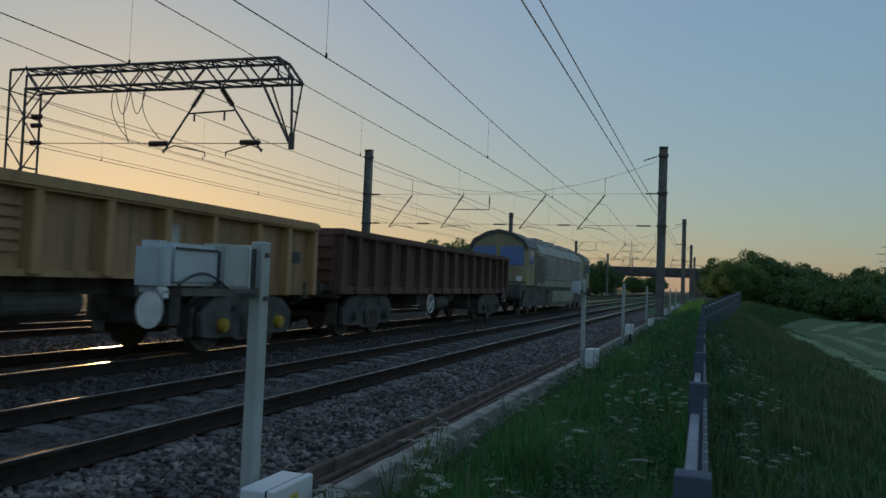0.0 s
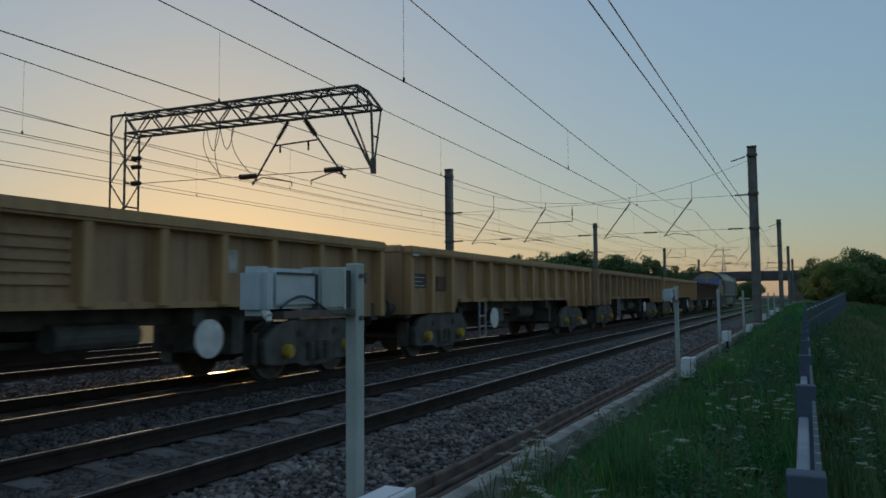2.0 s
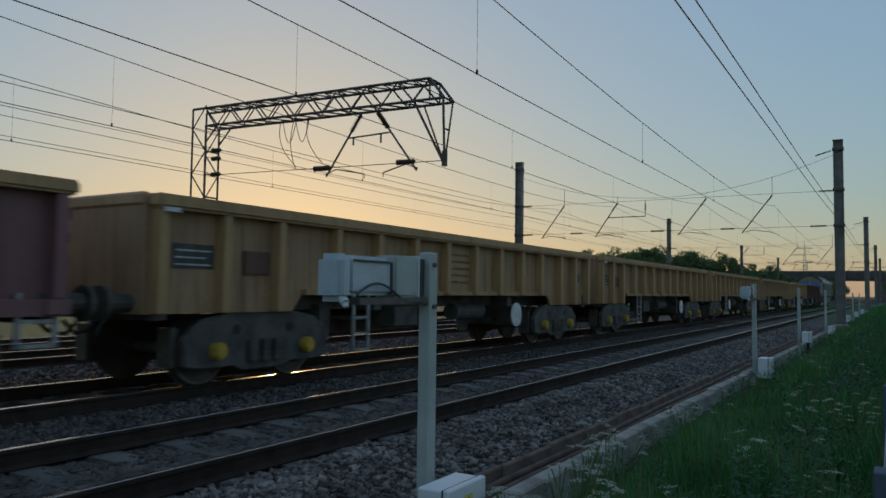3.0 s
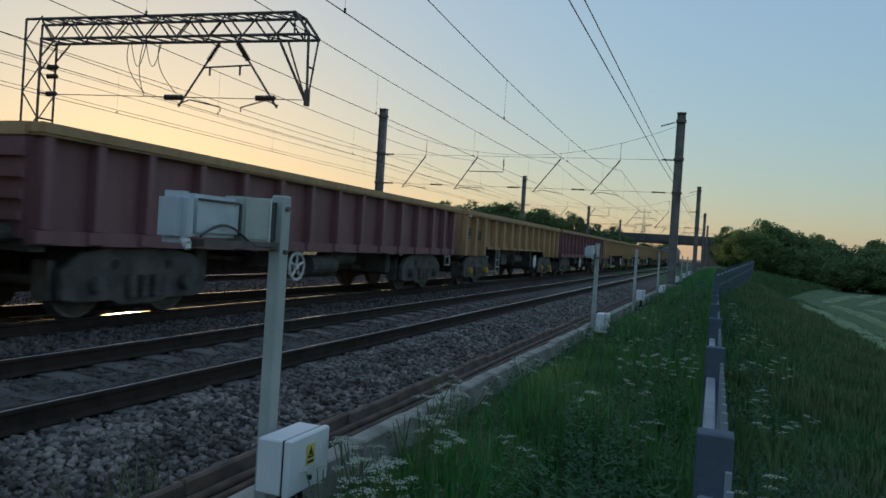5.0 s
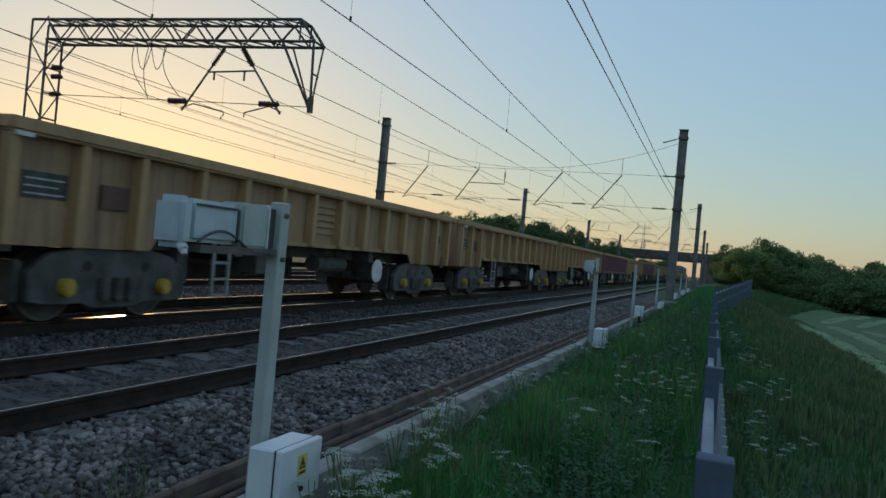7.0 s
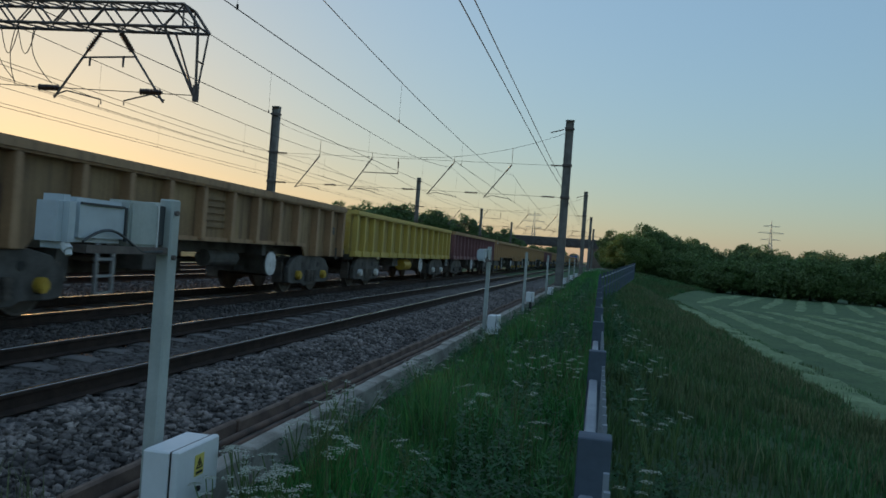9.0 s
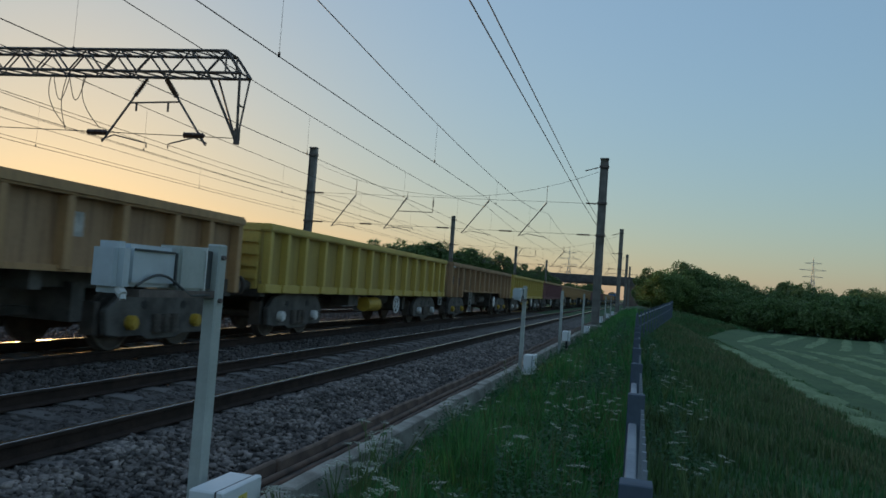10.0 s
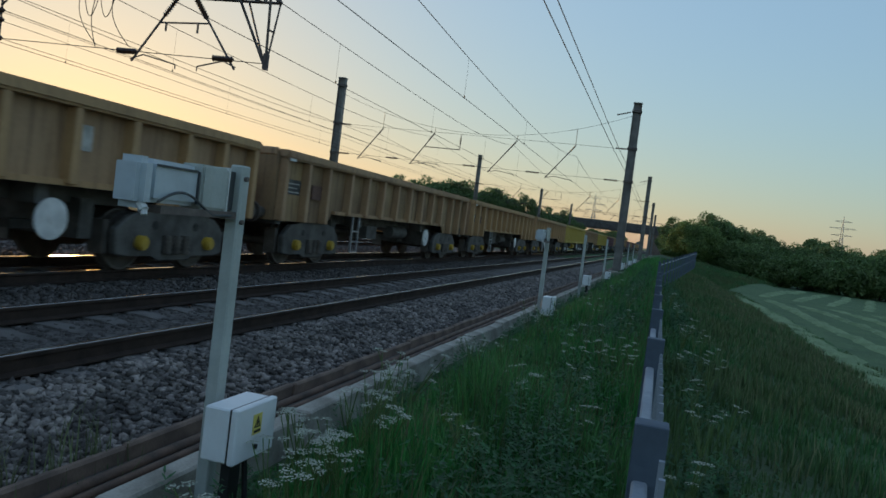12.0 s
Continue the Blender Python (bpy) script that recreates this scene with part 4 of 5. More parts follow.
def detector(x, y):
    d = thing("lineside_detector", "pale grey plastic housing with a cable on a lineside post", "detector", "lineside detectors", at=(x, y, 0))
    bm = bmesh.new()
    box(bm, -.13, .03, -.80, -.70, 1.17, 1.40)
    bevel(bm, .03, 2)
    part("end_cover", bm, "box_grey", d)
    bm = bmesh.new()
    box(bm, -.12, .01, -.70, -.35, 1.20, 1.395)
    bevel(bm, .02, 2)
    h = part("housing", bm, "box_grey", d)
    bm = bmesh.new()
    box(bm, .0105, .02, -.68, -.38, 1.365, 1.375)
    box(bm, .0105, .02, -.37, -.36, 1.21, 1.37)
    part("cover_rib", bm, "plate", h)
    bm = bmesh.new()
    box(bm, -.11, .03, -.35, -.125, 1.19, 1.41)
    bevel(bm, .012, 2)
    part("junction_box", bm, "post", d)
    # dark block stands in for the shaded recess between box and post
    bm = bmesh.new()
    box(bm, -.09, .012, -.124, -.042, 1.2, 1.40)
    part("recess_block", bm, "plate", d, "dark block standing for the shaded recess beside the post")
    bm = bmesh.new()
    box(bm, -.1, .036, -.136, -.126, 1.185, 1.415)
    part("end_flange", bm, "disc", d)
    bm = bmesh.new()
    box(bm, -.04, .04, -.66, .04, 1.155, 1.19)
    part("bracket", bm, "dark_steel", d)
    bm = bmesh.new()
    pts = [(.035, -.68 + .34 * u, 1.205 + .055 * math.sin(math.pi * u)) for u in [k / 12 for k in range(13)]] + [(.035, -.31, 1.19), (.035, -.25, 1.165), (.05, -.1, 1.17)]
    polyline(bm, pts, .0065, 6)
    part("cable", bm, "plate", d)
    bm = bmesh.new()
    tube(bm, (.0, -.75, 1.19), (.028, -.757, 1.165), .022, 8)
    tube(bm, (.028, -.757, 1.165), (.034, -.76, 1.145), .015, 8)
    part("gland", bm, "disc", d)
    return d


det = detector(2.0, 4.06)
copy_thing(det, pose(1.97, 15.8, -.02))


# ---- boundary fence ----
def fence():
    f = thing("boundary_fence", "grey metal boundary fence with square posts and pale top rail", "fence")
    bm = bmesh.new()
    box(bm, -.045, .04, -.04, .04, -1.25, 0)
    bevel(bm, .003)
    post_mesh = mesh_of("post", bm, "fence")
    bm = bmesh.new()
    box(bm, -.035, .005, .045, 1.855, -.19, -.14)
    bevel(bm, .006)
    rail_m = mesh_of("top_rail", bm, "fence_pale")
    bm = bmesh.new()
    box(bm, -.02, .006, .045, 1.855, -.62, -.57)
    low_m = mesh_of("low_rail", bm, "fence")
    bm = bmesh.new()
    box(bm, .022, .036, -.022, .022, -1.12, -.06)
    for v in bm.verts:
        if v.co.z > -.1:
            v.co.y *= .4
    pale_m = mesh_of("pale", bm, "fence_pale")
    spots = [(4.236, .62 + 1.9 * k, .83) for k in range(17)]
    for k in range(16):
        u = (k + 1) / 16
        spots.append((4.236 + 2.55 * u, 31.0 + 29 * u, .83 + .66 * u))
    for k, (x, y, z) in enumerate(spots):
        piece("post", post_mesh, f, pose(x, y, z, random.uniform(-.5, .5), random.uniform(-.5, .5)))
        if k + 1 < len(spots):
            a, b = Vector((x, y, z)), Vector(spots[k + 1])
            m = Matrix.Translation(a) @ (b - a).to_track_quat("Y", "Z").to_matrix().to_4x4()
            piece("top_rail", rail_m, f, m)
            piece("low_rail", low_m, f, m)
            if k < 14:
                for j in range(12):
                    piece("pale", pale_m, f, m @ pose(0, .13 + .15 * j, 0))
    return f


fence()


# ---- road bridge over the tracks ----
def bridge():
    b = thing("road_bridge", "dark steel and brick road bridge crossing over the tracks", "bridge")
    y0, y1 = 203, 212
    bm = bmesh.new()
    box(bm, -60, 30, y0, y1, 4.95, 5.9)
    part("deck", bm, "bridge", b)
    for y in (y0 - .3, y1):
        bm = bmesh.new()
        box(bm, -60, 30, y, y + .3, 5.4, 7.15)
        part("parapet", bm, "bridge", b)
        bm = bmesh.new()
        box(bm, -60, 30, y - .08, y + .38, 7.15, 7.3)
        part("coping", bm, "concrete", b)
    for x in (-58, -45, -32, -19):
        bm = bmesh.new()
        box(bm, x - .6, x + .6, y0 + .3, y1 - .3, -.6, 4.95)
        part("pier", bm, "brick", b)
    bm = bmesh.new()
    box(bm, .9, 30, y0, y1, -.6, 4.95)
    part("abutment", bm, "brick", b)
    for k in range(30):
        bm = bmesh.new()
        x = -58 + 3 * k
        box(bm, x - .15, x + .15, y0 - .45, y0 - .3, 5.0, 7.15)
        part("stiffener", bm, "bridge", b)
    for k in range(24):
        bm = bmesh.new()
        x = -4 + 1.5 * k
        box(bm, x - .04, x + .04, y0 - .2, y0 - .12, 7.3, 8.1)
        part("railing_post", bm, "dark_steel", b)
    bm = bmesh.new()
    box(bm, -4, 30.5, y0 - .2, y0 - .12, 8.0, 8.1)
    part("handrail", bm, "dark_steel", b)
    return b


bridge()


# ---- trees ----
def leaves(rng, centres, radii, count, size):
    """Small two-sided leaf faces spread in shells round the clump centres."""
    n = len(centres) * count
    which = np.repeat(np.arange(len(centres)), count)
    way = rng.normal(size=(n, 3))
    way /= np.linalg.norm(way, axis=1)[:, None]
    spot = centres[which] + way * (radii[which] * rng.uniform(.45, 1.08, n) ** .6)[:, None] * (1, 1, .8)
    u = rng.normal(size=(n, 3))
    u /= np.linalg.norm(u, axis=1)[:, None]
    v = np.cross(u, rng.normal(size=(n, 3)))
    v /= np.linalg.norm(v, axis=1)[:, None]
    s = (size * rng.uniform(.6, 1.4, n))[:, None]
    verts = np.stack([spot - u * s, spot + v * s * .55, spot + u * s, spot - v * s * .55], 1).reshape(-1, 3)
    return verts, np.arange(4 * n).reshape(-1, 4)


def tree(name, label, tall, wide, seed, clumps=60, count=90, size=.2, bare=.3, leaf="leaf"):
    rng = np.random.default_rng(seed)
    t = thing(name, label, "tree", "trees and bushes")
    bm = bmesh.new()
    tube(bm, (0, 0, -.3), (.1, .05, tall * .45), tall * .03, 8, tall * .018)
    tips = []
    for k in range(9):
        a = k * 2.4 + rng.uniform(-.4, .4)
        r, z = wide * rng.uniform(.25, .45), tall * rng.uniform(.5, .85)
        base = Vector((.1, .05, tall * rng.uniform(.2, .44)))
        tip = Vector((r * math.cos(a), r * math.sin(a), z))
        tube(bm, base, tip, tall * .011, 5, tall * .004)
        tips.append(tip)
    part("trunk", bm, "bark", t)
    c = rng.normal(size=(clumps, 3))
    c /= np.linalg.norm(c, axis=1)[:, None]
    c *= rng.uniform(.35, 1.0, clumps)[:, None] ** .5
    c[:, 2] = np.where(c[:, 2] < -.3, c[:, 2] * .7, c[:, 2])
    mid = tall * (bare + 1) / 2
    c = c * (wide / 2, wide / 2, tall * (1 - bare) / 2) + (0, 0, mid)
    c += rng.normal(size=c.shape) * wide * .04
    verts, faces = leaves(rng, c, rng.uniform(.08, .17, clumps) * wide, count, size)
    crown = new("crown", from_arrays("crown", verts, faces, leaf))
    crown.parent = t
    return t


VARIANTS = [tree("tree", "full green roadside tree with a dense uneven crown", 8.5, 8.5, 11, 110, 240, .17, .04),
            tree("tree", "slender airy tree with an open crown", 11, 5.5, 12, 60, 130, .15, .3),
            tree("tree", "broad dark tree with a ragged crown", 8.0, 10, 13, 120, 240, .18, .0),
            tree("bush", "low dark hedgerow bush with an uneven outline", 4.2, 7.5, 14, 100, 220, .15, .0),
            tree("bush", "broad olive-green willow bush beside the bank", 6.4, 7.5, 15, 120, 260, .11, .0, "olive_leaf")]


def plant(kind, x, y, s, turn=None):
    z = float(height(np.array(x), np.array(y)))
    m = pose(x, y, z - .1, 0, 0, random.uniform(0, 360) if turn is None else turn)
    if kind in used:
        ob = copy_thing(VARIANTS[kind], m)
    else:
        used.add(kind)
        ob = VARIANTS[kind]
        ob.matrix_basis = m
    ob.scale = (s, s, s * random.uniform(.92, 1.08))


used = set()
# roadside clump at the bank's end
plant(4, 8.2, 98, .82)
plant(4, 6.4, 102, .66)
for x, y, s in ((10.5, 108, .78), (13.5, 110, .78), (6.3, 112, .62), (17, 112, .72)):
    plant(0, x, y, s)
# hedgerow round the far side of the field
for k in range(26):
    u = k / 25
    x, y = 13.5 + 72 * u, 99 - 24 * u
    plant(3 if k % 3 else 2, x + random.uniform(-1, 1), y + random.uniform(-1.5, 1.5), random.uniform(.75, 1.05) if k % 3 else .55)
for k in range(30):
    u = k / 29
    x, y = 14 + 110 * u, 128 - 40 * u
    plant(random.choice((0, 2, 2)), x, y + random.uniform(-4, 4), random.uniform(.66, .84) * (1 - .12 * u))
for k in range(14):
    plant(random.choice((0, 2)), 24 + 12 * k, 175 - 4 * k, random.uniform(.95, 1.1) - .02 * k)
# trees beyond the far tracks
for x, y, k, s in ((-30, 186, 1, 1.15), (-28.5, 189, 1, 1.0), (-24, 190, 2, .95), (-20, 192, 0, .9), (-38, 185, 2, 1.4), (-44, 180, 0, 1.35), (-50, 178, 2, 1.45), (-57, 175, 0, 1.35),
                   (-65, 172, 2, 1.1), (-72, 165, 0, .95), (-34, 192, 2, 1.2), (-90, 150, 1, .95), (-87, 152, 1, .85), (-100, 150, 2, .7),
                   (-41, 190, 0, 1.25), (-47, 188, 2, 1.3), (-54, 186, 0, 1.3), (-61, 182, 2, 1.25), (-68, 178, 2, 1.05), (-22, 196, 2, .9), (-26.5, 194, 0, .95)):
    plant(k, x, y, s)
# beyond the bridge
for k in range(14):
    plant(random.choice((0, 2)), -46 + 8 * k if not 5 <= k <= 6 else -60 - 6 * k, 300 + random.uniform(-20, 20), random.uniform(.9, 1.2))


def pylon(x, y, tall):
    p = thing("electricity_pylon", "distant grey lattice electricity pylon", "pylon", "pylons", at=(x, y, 0))
    bm = bmesh.new()
    w = tall * .09
    for sx in (-1, 1):
        for sy in (-1, 1):
            bar(bm, (sx * w, sy * w, 0), (sx * w * .22, sy * w * .22, tall * .62), .28)
            bar(bm, (sx * w * .22, sy * w * .22, tall * .62), (0, 0, tall), .24)
    for k in range(9):
        u, v = k / 9, (k + 1) / 9
        a, b = w * (1 - .78 * u), w * (1 - .78 * v)
        for s in (-1, 1):
            bar(bm, (-a, s * a, tall * .62 * u), (b, s * b, tall * .62 * v), .16)
            bar(bm, (a, s * a, tall * .62 * u), (-b, s * b, tall * .62 * v), .16)
    part("tower", bm, "galv", p)
    for z, r in ((.66, .17), (.78, .22), (.9, .14)):
        bm = bmesh.new()
        for s in (-1, 1):
            bar(bm, (0, 0, tall * z + .8), (s * tall * r, 0, tall * z), .2)
            bar(bm, (0, 0, tall * z - .6), (s * tall * r, 0, tall * z), .2)
        part("cross_arm", bm, "galv", p)


pylon(-59, 700, 46)
pylon(148, 700, 49)


# ---- ballast stones ----
def scatter_stones(name, x0, x1, y0, y1, count, seed, smin, smax, z_of, mat="ballast"):
    rng = np.random.default_rng(seed)
    corners = np.array([(x, y, z) for x in (-1, 1) for y in (-1, 1) for z in (-1, 1)]) * .75
    tri = np.array([(0, 1, 3), (0, 3, 2), (4, 6, 7), (4, 7, 5), (0, 4, 5), (0, 5, 1), (2, 3, 7), (2, 7, 6), (0, 2, 6), (0, 6, 4), (1, 5, 7), (1, 7, 3)])
    x = rng.uniform(x0, x1, count)
    y = y0 + (y1 - y0) * rng.uniform(0, 1, count) ** 1.7
    s = rng.uniform(smin, smax, count)
    v = corners[None] * rng.uniform(.35, 1.3, (count, 8, 3)) * (s[:, None, None] * np.stack([rng.uniform(.8, 1.3, count), rng.uniform(.8, 1.3, count), rng.uniform(.55, .9, count)], -1)[:, None])
    a = rng.uniform(0, math.tau, count)
    c, q = np.cos(a)[:, None], np.sin(a)[:, None]
    v = np.stack([v[..., 0] * c - v[..., 1] * q, v[..., 0] * q + v[..., 1] * c, v[..., 2]], -1)
    b = rng.uniform(-.7, .7, count)
    c, q = np.cos(b)[:, None], np.sin(b)[:, None]
    v = np.stack([v[..., 0], v[..., 1] * c - v[..., 2] * q, v[..., 1] * q + v[..., 2] * c], -1)
    v += np.stack([x, y, z_of(x) + s * rng.uniform(-.1, .6, count)], -1)[:, None]
    f = (tri[None] + 8 * np.arange(count)[:, None, None]).reshape(-1, 3)
    return tagged(new(name, from_arrays(name, v.reshape(-1, 3), f, mat)), "loose grey-brown crushed ballast stones", "ballast", kind="stuff")


shoulder = lambda x: np.interp(x, (.42, 1.2, 1.5), (-.19, -.385, -.40))
scatter_stones("ballast_stones", .09, 1.42, 1.2, 40, 30000, 3, .018, .038, shoulder)
scatter_stones("ballast_stones", -1.45, -.07, 2.0, 24, 7000, 4, .02, .04, lambda x: np.full_like(x, -.205), "bed_dirty")
scatter_stones("ballast_stones", -3.35, -1.57, 3.0, 40, 13000, 5, .022, .045, lambda x: np.full_like(x, -.19), "bed_dirty")
scatter_stones("ballast_stones", -8.3, -4.98, 4.0, 40, 9000, 6, .025, .05, lambda x: np.full_like(x, -.19), "bed_dirty")


# ---- grass and flowers ----
def far_edge(x):
    """Where the mown field ends, a slanting corner and then the hedge."""
    return np.interp(x, (9.1, 16.2, 33, 90), (61, 90.5, 87, 76))


def blades(name, x0, x1, y0, y1, count, seed, low, tall, mat, label, power=1.8, width=.006, off_field=False):
    rng = np.random.default_rng(seed)
    x = rng.uniform(x0, x1, count)
    y = y0 + (y1 - y0) * rng.uniform(0, 1, count) ** power
    if off_field:
        keep = y > far_edge(x)
        x, y = x[keep], y[keep]
        count = len(x)
    z = height(x, y) - .02
    clump = .65 + .5 * np.sin(x * 2.3 + 1.3 * np.sin(y * 1.1)) * np.sin(y * 1.7 + x)
    h = rng.uniform(low, tall, count) * np.clip(clump, .45, 1.2) * np.where((x > 1.92) & (x < 4.25), np.clip((x - 1.98) / .95, .16, 1), 1)
    a = rng.uniform(0, math.tau, count)
    lean = rng.uniform(.05, .45, count) * h
    d = np.stack([np.cos(a), np.sin(a)], -1)
    w = (width * rng.uniform(.6, 1.5, count) * (1 + .035 * y))[:, None]
    side = np.stack([-d[:, 1], d[:, 0]], -1) * w
    root = np.stack([x, y], -1)
    zero = np.zeros((count, 1))
    p = [np.hstack([root - side, z[:, None]]), np.hstack([root + side, z[:, None]]),
         np.hstack([root + d * (lean * .35)[:, None] + side * .8, (z + h * .6)[:, None]]), np.hstack([root + d * (lean * .35)[:, None] - side * .8, (z + h * .6)[:, None]]),
         np.hstack([root + d * lean[:, None] + side * .1, (z + h)[:, None]]), np.hstack([root + d * lean[:, None] - side * .1, (z + h)[:, None]])]
    v = np.stack(p, 1).reshape(-1, 3)
    k = 6 * np.arange(count)[:, None]
    f = np.concatenate([k + (0, 1, 2, 3), k + (3, 2, 4, 5)])
    return tagged(new(name, from_arrays(name, v, f, mat)), label, "grass", kind="stuff")


blades("verge_grass", 1.95, 4.2, .9, 75, 62000, 21, .28, .62, "grass", "tall green grass on the lineside verge", 2.0)
blades("verge_grass", 1.95, 4.2, .9, 30, 9000, 22, .4, .75, "dry_grass", "dry seed-head grass stems in the verge", 1.8, .003)
blades("bank_grass", 4.33, 9.3, .8, 80, 80000, 23, .12, .32, "bank_grass", "short rough green grass on the bank", 1.7, .007)
blades("bank_grass", 7.2, 9.2, 6, 62, 14000, 27, .14, .36, "dry_grass", "long dry grass along the edge of the field", 1.4, .006)
blades("verge_grass", 2.05, 3.3, 1.2, 60, 30000, 30, .25, .6, "light_grass", "soft light green grass along the concrete trough", 2.0, .004)
blades("bank_grass", 5.2, 9.3, .8, 60, 9000, 24, .2, .45, "dry_grass", "dry brownish grass stems on the bank", 1.7, .004)
blades("bank_grass", 6.5, 17, 61, 104, 40000, 29, .2, .5, "bank_grass", "rough grass between the mown field and the hedge", 1.0, .006, True)
blades("bank_grass", 9.2, 10.3, 3, 62, 9000, 31, .06, .2, "bank_grass", "short grass thinning out onto the mown field", 1.5, .006)
blades("track_weeds", 1.0, 2.1, 2.6, 4.2, 360, 26, .2, .42, "dry_grass", "dry weeds at the ballast edge", 1.0, .004)
blades("track_weeds", 1.40, 1.9, 2.0, 50, 900, 25, .05, .2, "dry_grass", "weeds growing along the concrete trough", 1.3, .005)


def leafy_weeds(name, label, xc, spread, y0, y1, count, seed, low, tall, per=34, size=.019):
    """Upright stems set with small pointed leaves on all sides."""
    rng = np.random.default_rng(seed)
    x = np.clip(rng.normal(xc, spread, count), xc - 2.2 * spread, xc + 2.2 * spread)
    y = y0 + (y1 - y0) * rng.uniform(0, 1, count) ** 1.6
    keep = np.sin(y * 2.1 + 2 * np.sin(x * 3.1)) + .6 * np.sin(y * .83 + x) > -.7 * rng.uniform(0, 1, count)
    x, y = x[keep], y[keep]
    n = len(x)
    h = rng.uniform(low, tall, n)
    lx, ly = rng.normal(0, .12, n) * h, rng.normal(0, .12, n) * h
    u = rng.uniform(.12, 1, (n, per))
    a = rng.uniform(0, math.tau, (n, per))
    s = size * rng.uniform(.6, 1.4, (n, per)) * (1.15 - .5 * u) * (1 + .03 * y[:, None])
    c = np.stack([x[:, None] + lx[:, None] * u, y[:, None] + ly[:, None] * u, (height(x, y) - .02)[:, None] + h[:, None] * u], -1).reshape(-1, 3)
    a, s = a.ravel(), s.ravel()[:, None]
    out = np.stack([np.cos(a), np.sin(a), rng.uniform(-.5, .7, len(a))], -1)
    side = np.stack([-np.sin(a), np.cos(a), rng.uniform(-.4, .4, len(a))], -1)
    v = np.stack([c, c + out * s * 1.1 + side * s * .45, c + out * s * 2.6, c + out * s * 1.1 - side * s * .45], 1).reshape(-1, 3)
    k = 4 * np.arange(len(a))[:, None]
    return tagged(new(name, from_arrays(name, v, k + (0, 1, 2, 3), "weed")), label, "weeds", kind="stuff")


leafy_weeds("verge_weeds", "dark leafy weeds growing along the fence", 3.68, .2, 1.9, 45, 1500, 61, .35, .72)
leafy_weeds("verge_weeds", "leafy weeds growing among the verge grass", 2.9, .35, 2.2, 50, 900, 62, .25, .55)
leafy_weeds("verge_weeds", "low weeds leaning against the concrete trough", 2.06, .06, 1.6, 40, 520, 63, .14, .34, 20, .016)
leafy_weeds("bank_weeds", "leafy weeds growing beyond the fence", 4.75, .2, 2.2, 40, 600, 64, .2, .45)


def cow_parsley(seed, tall):
    rng = np.random.default_rng(seed)
    t = thing("cow_parsley", "white-flowered cow parsley growing in the grass", "flower", "cow parsley plants")
    bm = bmesh.new()
    heads = []
    tube(bm, (0, 0, 0), (.02, .01, tall * .6), .005, 5, .004)
    for k in range(6):
        a, r = rng.uniform(0, math.tau), rng.uniform(.05, .16)
        tip = (r * math.cos(a), r * math.sin(a), tall * rng.uniform(.8, 1.05))
        tube(bm, (.015, .008, tall * rng.uniform(.35, .6)), tip, .003, 4)
        heads.append(tip)
    part("stem", bm, "stem", t)
    for hx, hy, hz in heads:
        bm = bmesh.new()
        for k in range(16):
            a, r = k * 2.4, .034 * math.sqrt(k / 16)
            c = Vector((hx + r * math.cos(a), hy + r * math.sin(a), hz + .010 - 3 * r * r + rng.uniform(-.004, .004)))
            vs = [bm.verts.new(c + Vector((.0065 * math.cos(b + a), .0065 * math.sin(b + a), rng.uniform(-.003, .003)))) for b in (0, 1.26, 2.51, 3.77, 5.03)]
            bm.faces.new(vs)
        part("umbel", bm, "flower", t)
    return t


PARSLEY = [cow_parsley(31, .62), cow_parsley(32, .75), cow_parsley(33, .5)]
fresh = [True] * 3
for k in range(76):
    if k % 4 == 3:
        x, y = random.uniform(4.45, 5.0), 1.6 + 20 * random.random() ** 1.8
    elif k % 4 == 2:
        x, y = random.uniform(2.45, 2.85), 3.3 + 2.4 * random.random()
    else:
        x, y = random.uniform(2.4, 4.1), 1.9 + 26 * random.random() ** 1.6
    m = pose(x, y, float(height(np.array(x), np.array(y))) - .02, random.uniform(-8, 8), random.uniform(-8, 8), random.uniform(0, 360))
    if fresh[k % 3]:
        fresh[k % 3] = False
        PARSLEY[k % 3].matrix_basis = m
    else:
        copy_thing(PARSLEY[k % 3], m)


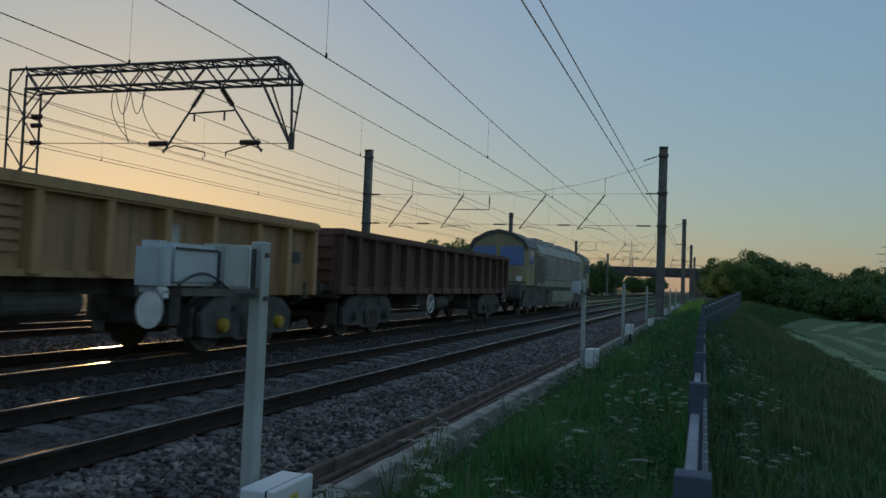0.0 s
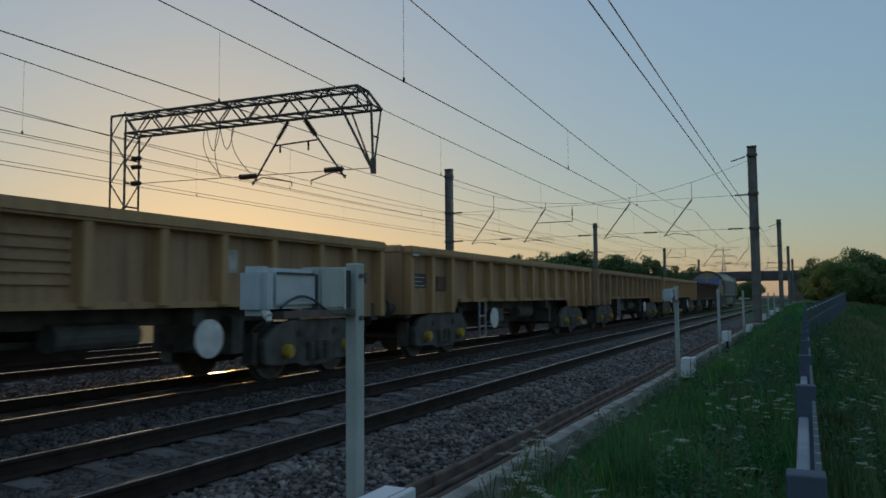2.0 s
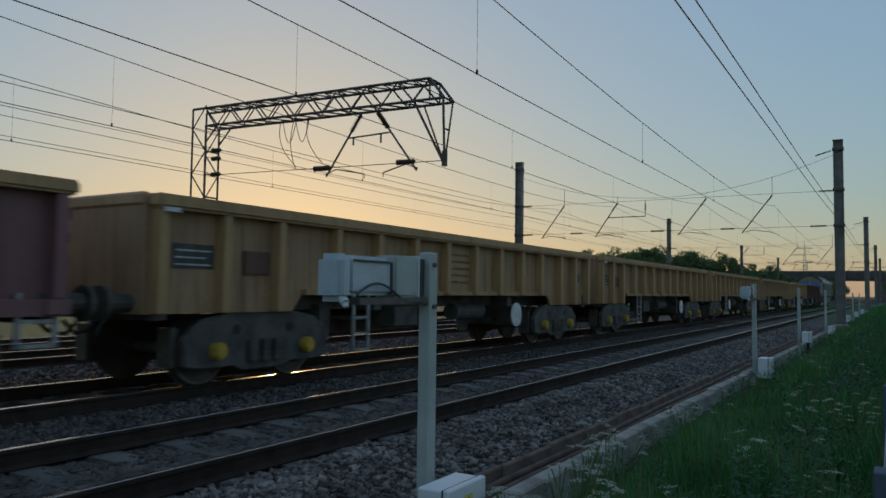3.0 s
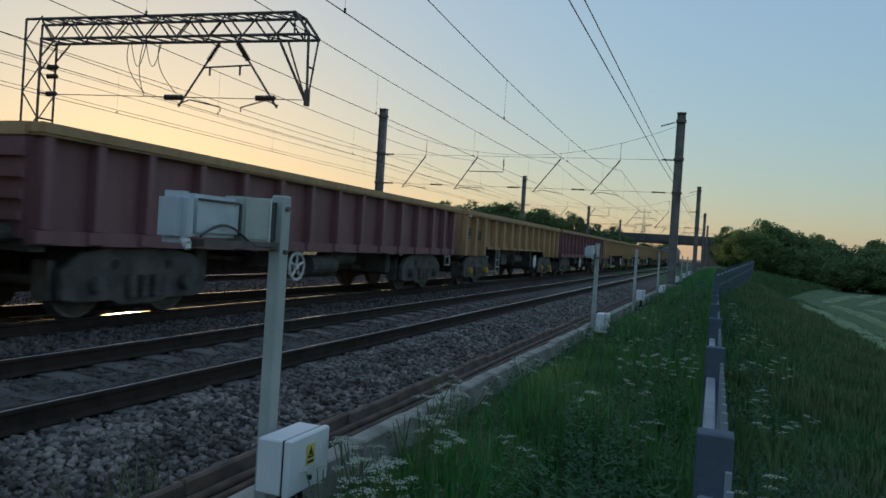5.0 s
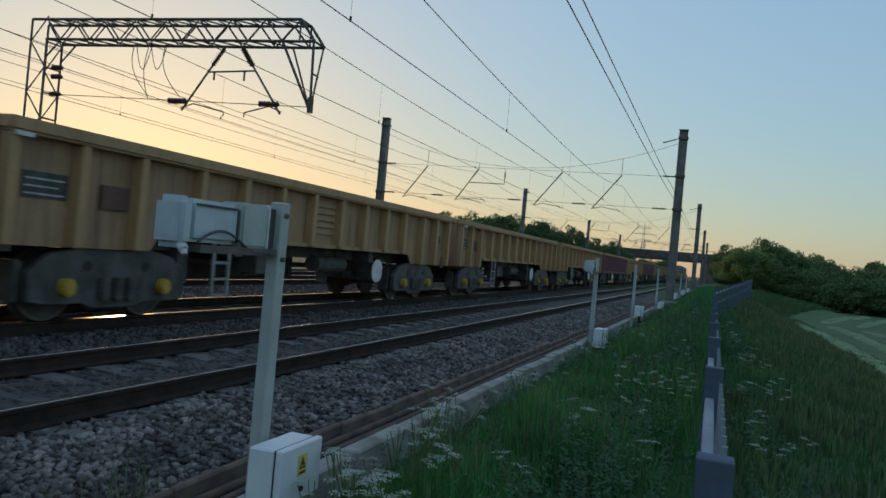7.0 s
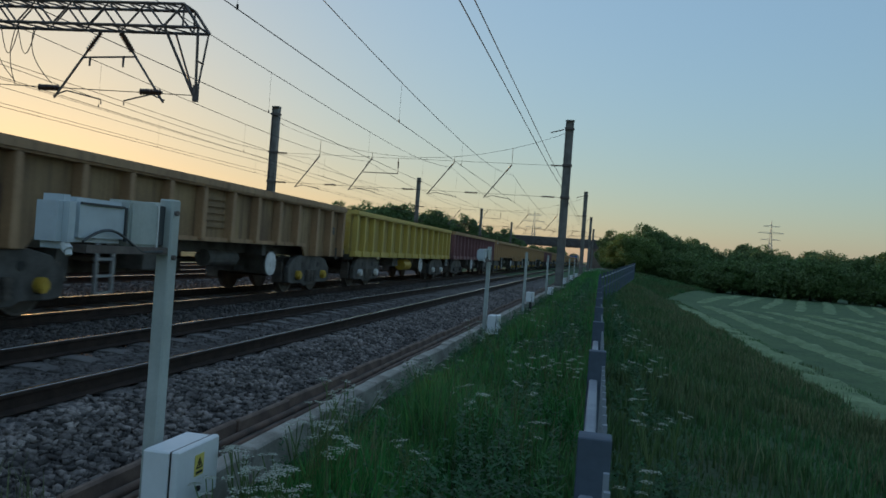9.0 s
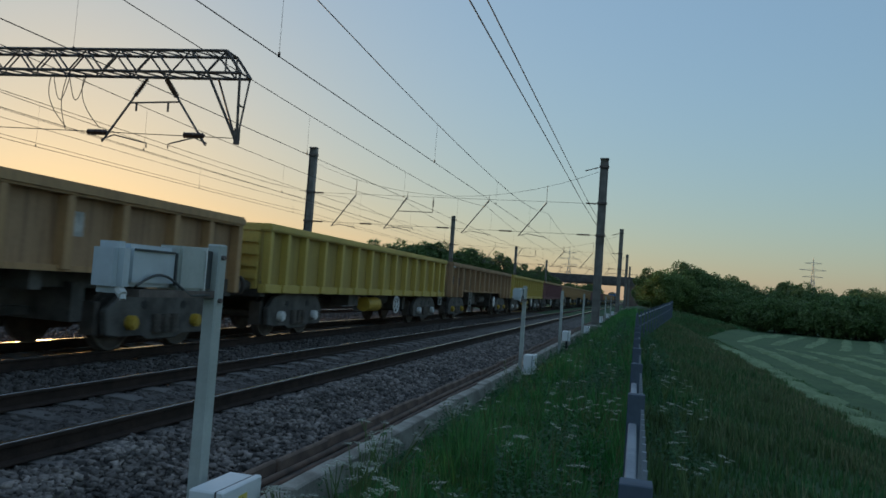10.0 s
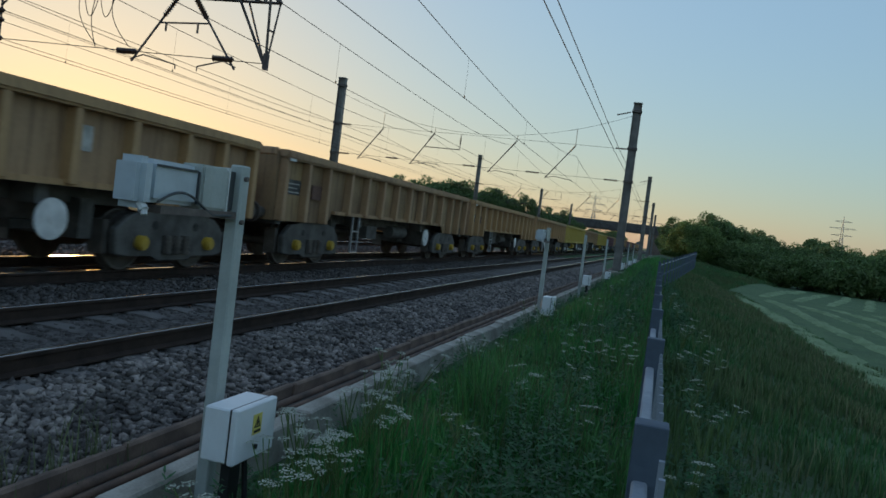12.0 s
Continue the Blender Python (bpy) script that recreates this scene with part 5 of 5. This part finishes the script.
# ---- mown field with rows of cut hay ----
def hay_row(pts, half, rng, base):
    """One low uneven ridge of cut grass along a line of places."""
    p = np.asarray(pts, float)
    n = len(p)
    way = np.gradient(p, axis=0)
    way /= np.linalg.norm(way, axis=1)[:, None]
    side = np.stack([way[:, 1], -way[:, 0]], -1)
    q = p + side * (.12 * np.sin(p[:, 1] * .21 + base) + rng.normal(size=n) * .05)[:, None]
    w = half * (1 + rng.normal(size=n) * .16)
    z = height(q[:, 0], q[:, 1])
    taper = np.clip(np.minimum(np.arange(n), np.arange(n)[::-1]) / 4, 0, 1)
    top = z - .02 + (.13 + rng.normal(size=n) * .03) * taper
    rows = []
    for f, zz in ((-1, z - .03), (-.45, top), (.4, top - .02), (1, z - .03)):
        e = q + side * (w * f)[:, None]
        rows.append(np.column_stack([e, zz]))
    i = base + 4 * np.arange(n - 1)[:, None]
    return np.stack(rows, 1).reshape(-1, 3), [np.hstack([i + c, i + c + 1, i + c + 5, i + c + 4]) for c in range(3)]


def swaths():
    """Long rows beside the bank, and rows that slant away on the headland behind them."""
    rng = np.random.default_rng(41)
    vs, fs, base = [], [], 0
    lines = []
    for k in range(34):
        x, y1 = 9.75 + 2.2 * k, 57.5 - .25 * k
        ys = np.arange(-12, y1, .5)
        lines.append((np.stack([np.full(len(ys), x) - .5 * np.clip((ys - 45) / 12, 0, 1) ** 2, ys], -1), .62 if k == 0 else .5))
    for k in range(26):
        x, y = 11.8 + 2.3 * k, 60.5 - .2 * k
        ys = np.arange(y, 92, .5)
        xs = x + (ys - y) * (.27 - .004 * k)
        keep = ys < far_edge(xs) - .8
        lines.append((np.stack([xs, ys], -1)[keep], .48))
    for pts, half in lines:
        if len(pts) < 4:
            continue
        v, f = hay_row(pts, half, rng, base)
        vs.append(v)
        fs += f
        base += len(v)
    return tagged(new("hay_rows", from_arrays("hay_rows", np.concatenate(vs), np.concatenate(fs), "swath")), "pale rows of cut hay lying on the mown field", "hay", kind="stuff")


swaths()
fx = np.concatenate([np.linspace(9.1, 16.2, 16), np.linspace(17, 90, 50)])
fu = np.linspace(0, 1, 90)
FX, FU = np.meshgrid(fx, fu)
FY = -30 + (far_edge(FX) + 30) * FU
fn = len(fx)
fi = (np.arange(len(fu) - 1)[:, None] * fn + np.arange(fn - 1)[None]).ravel()
tagged(new("field", from_arrays("field", np.stack([FX.ravel(), FY.ravel(), height(FX.ravel(), FY.ravel()) + .02], -1), np.stack([fi, fi + 1, fi + fn + 1, fi + fn], -1), "field")), "mown green hay field below the bank", "field", kind="structure")


motions()
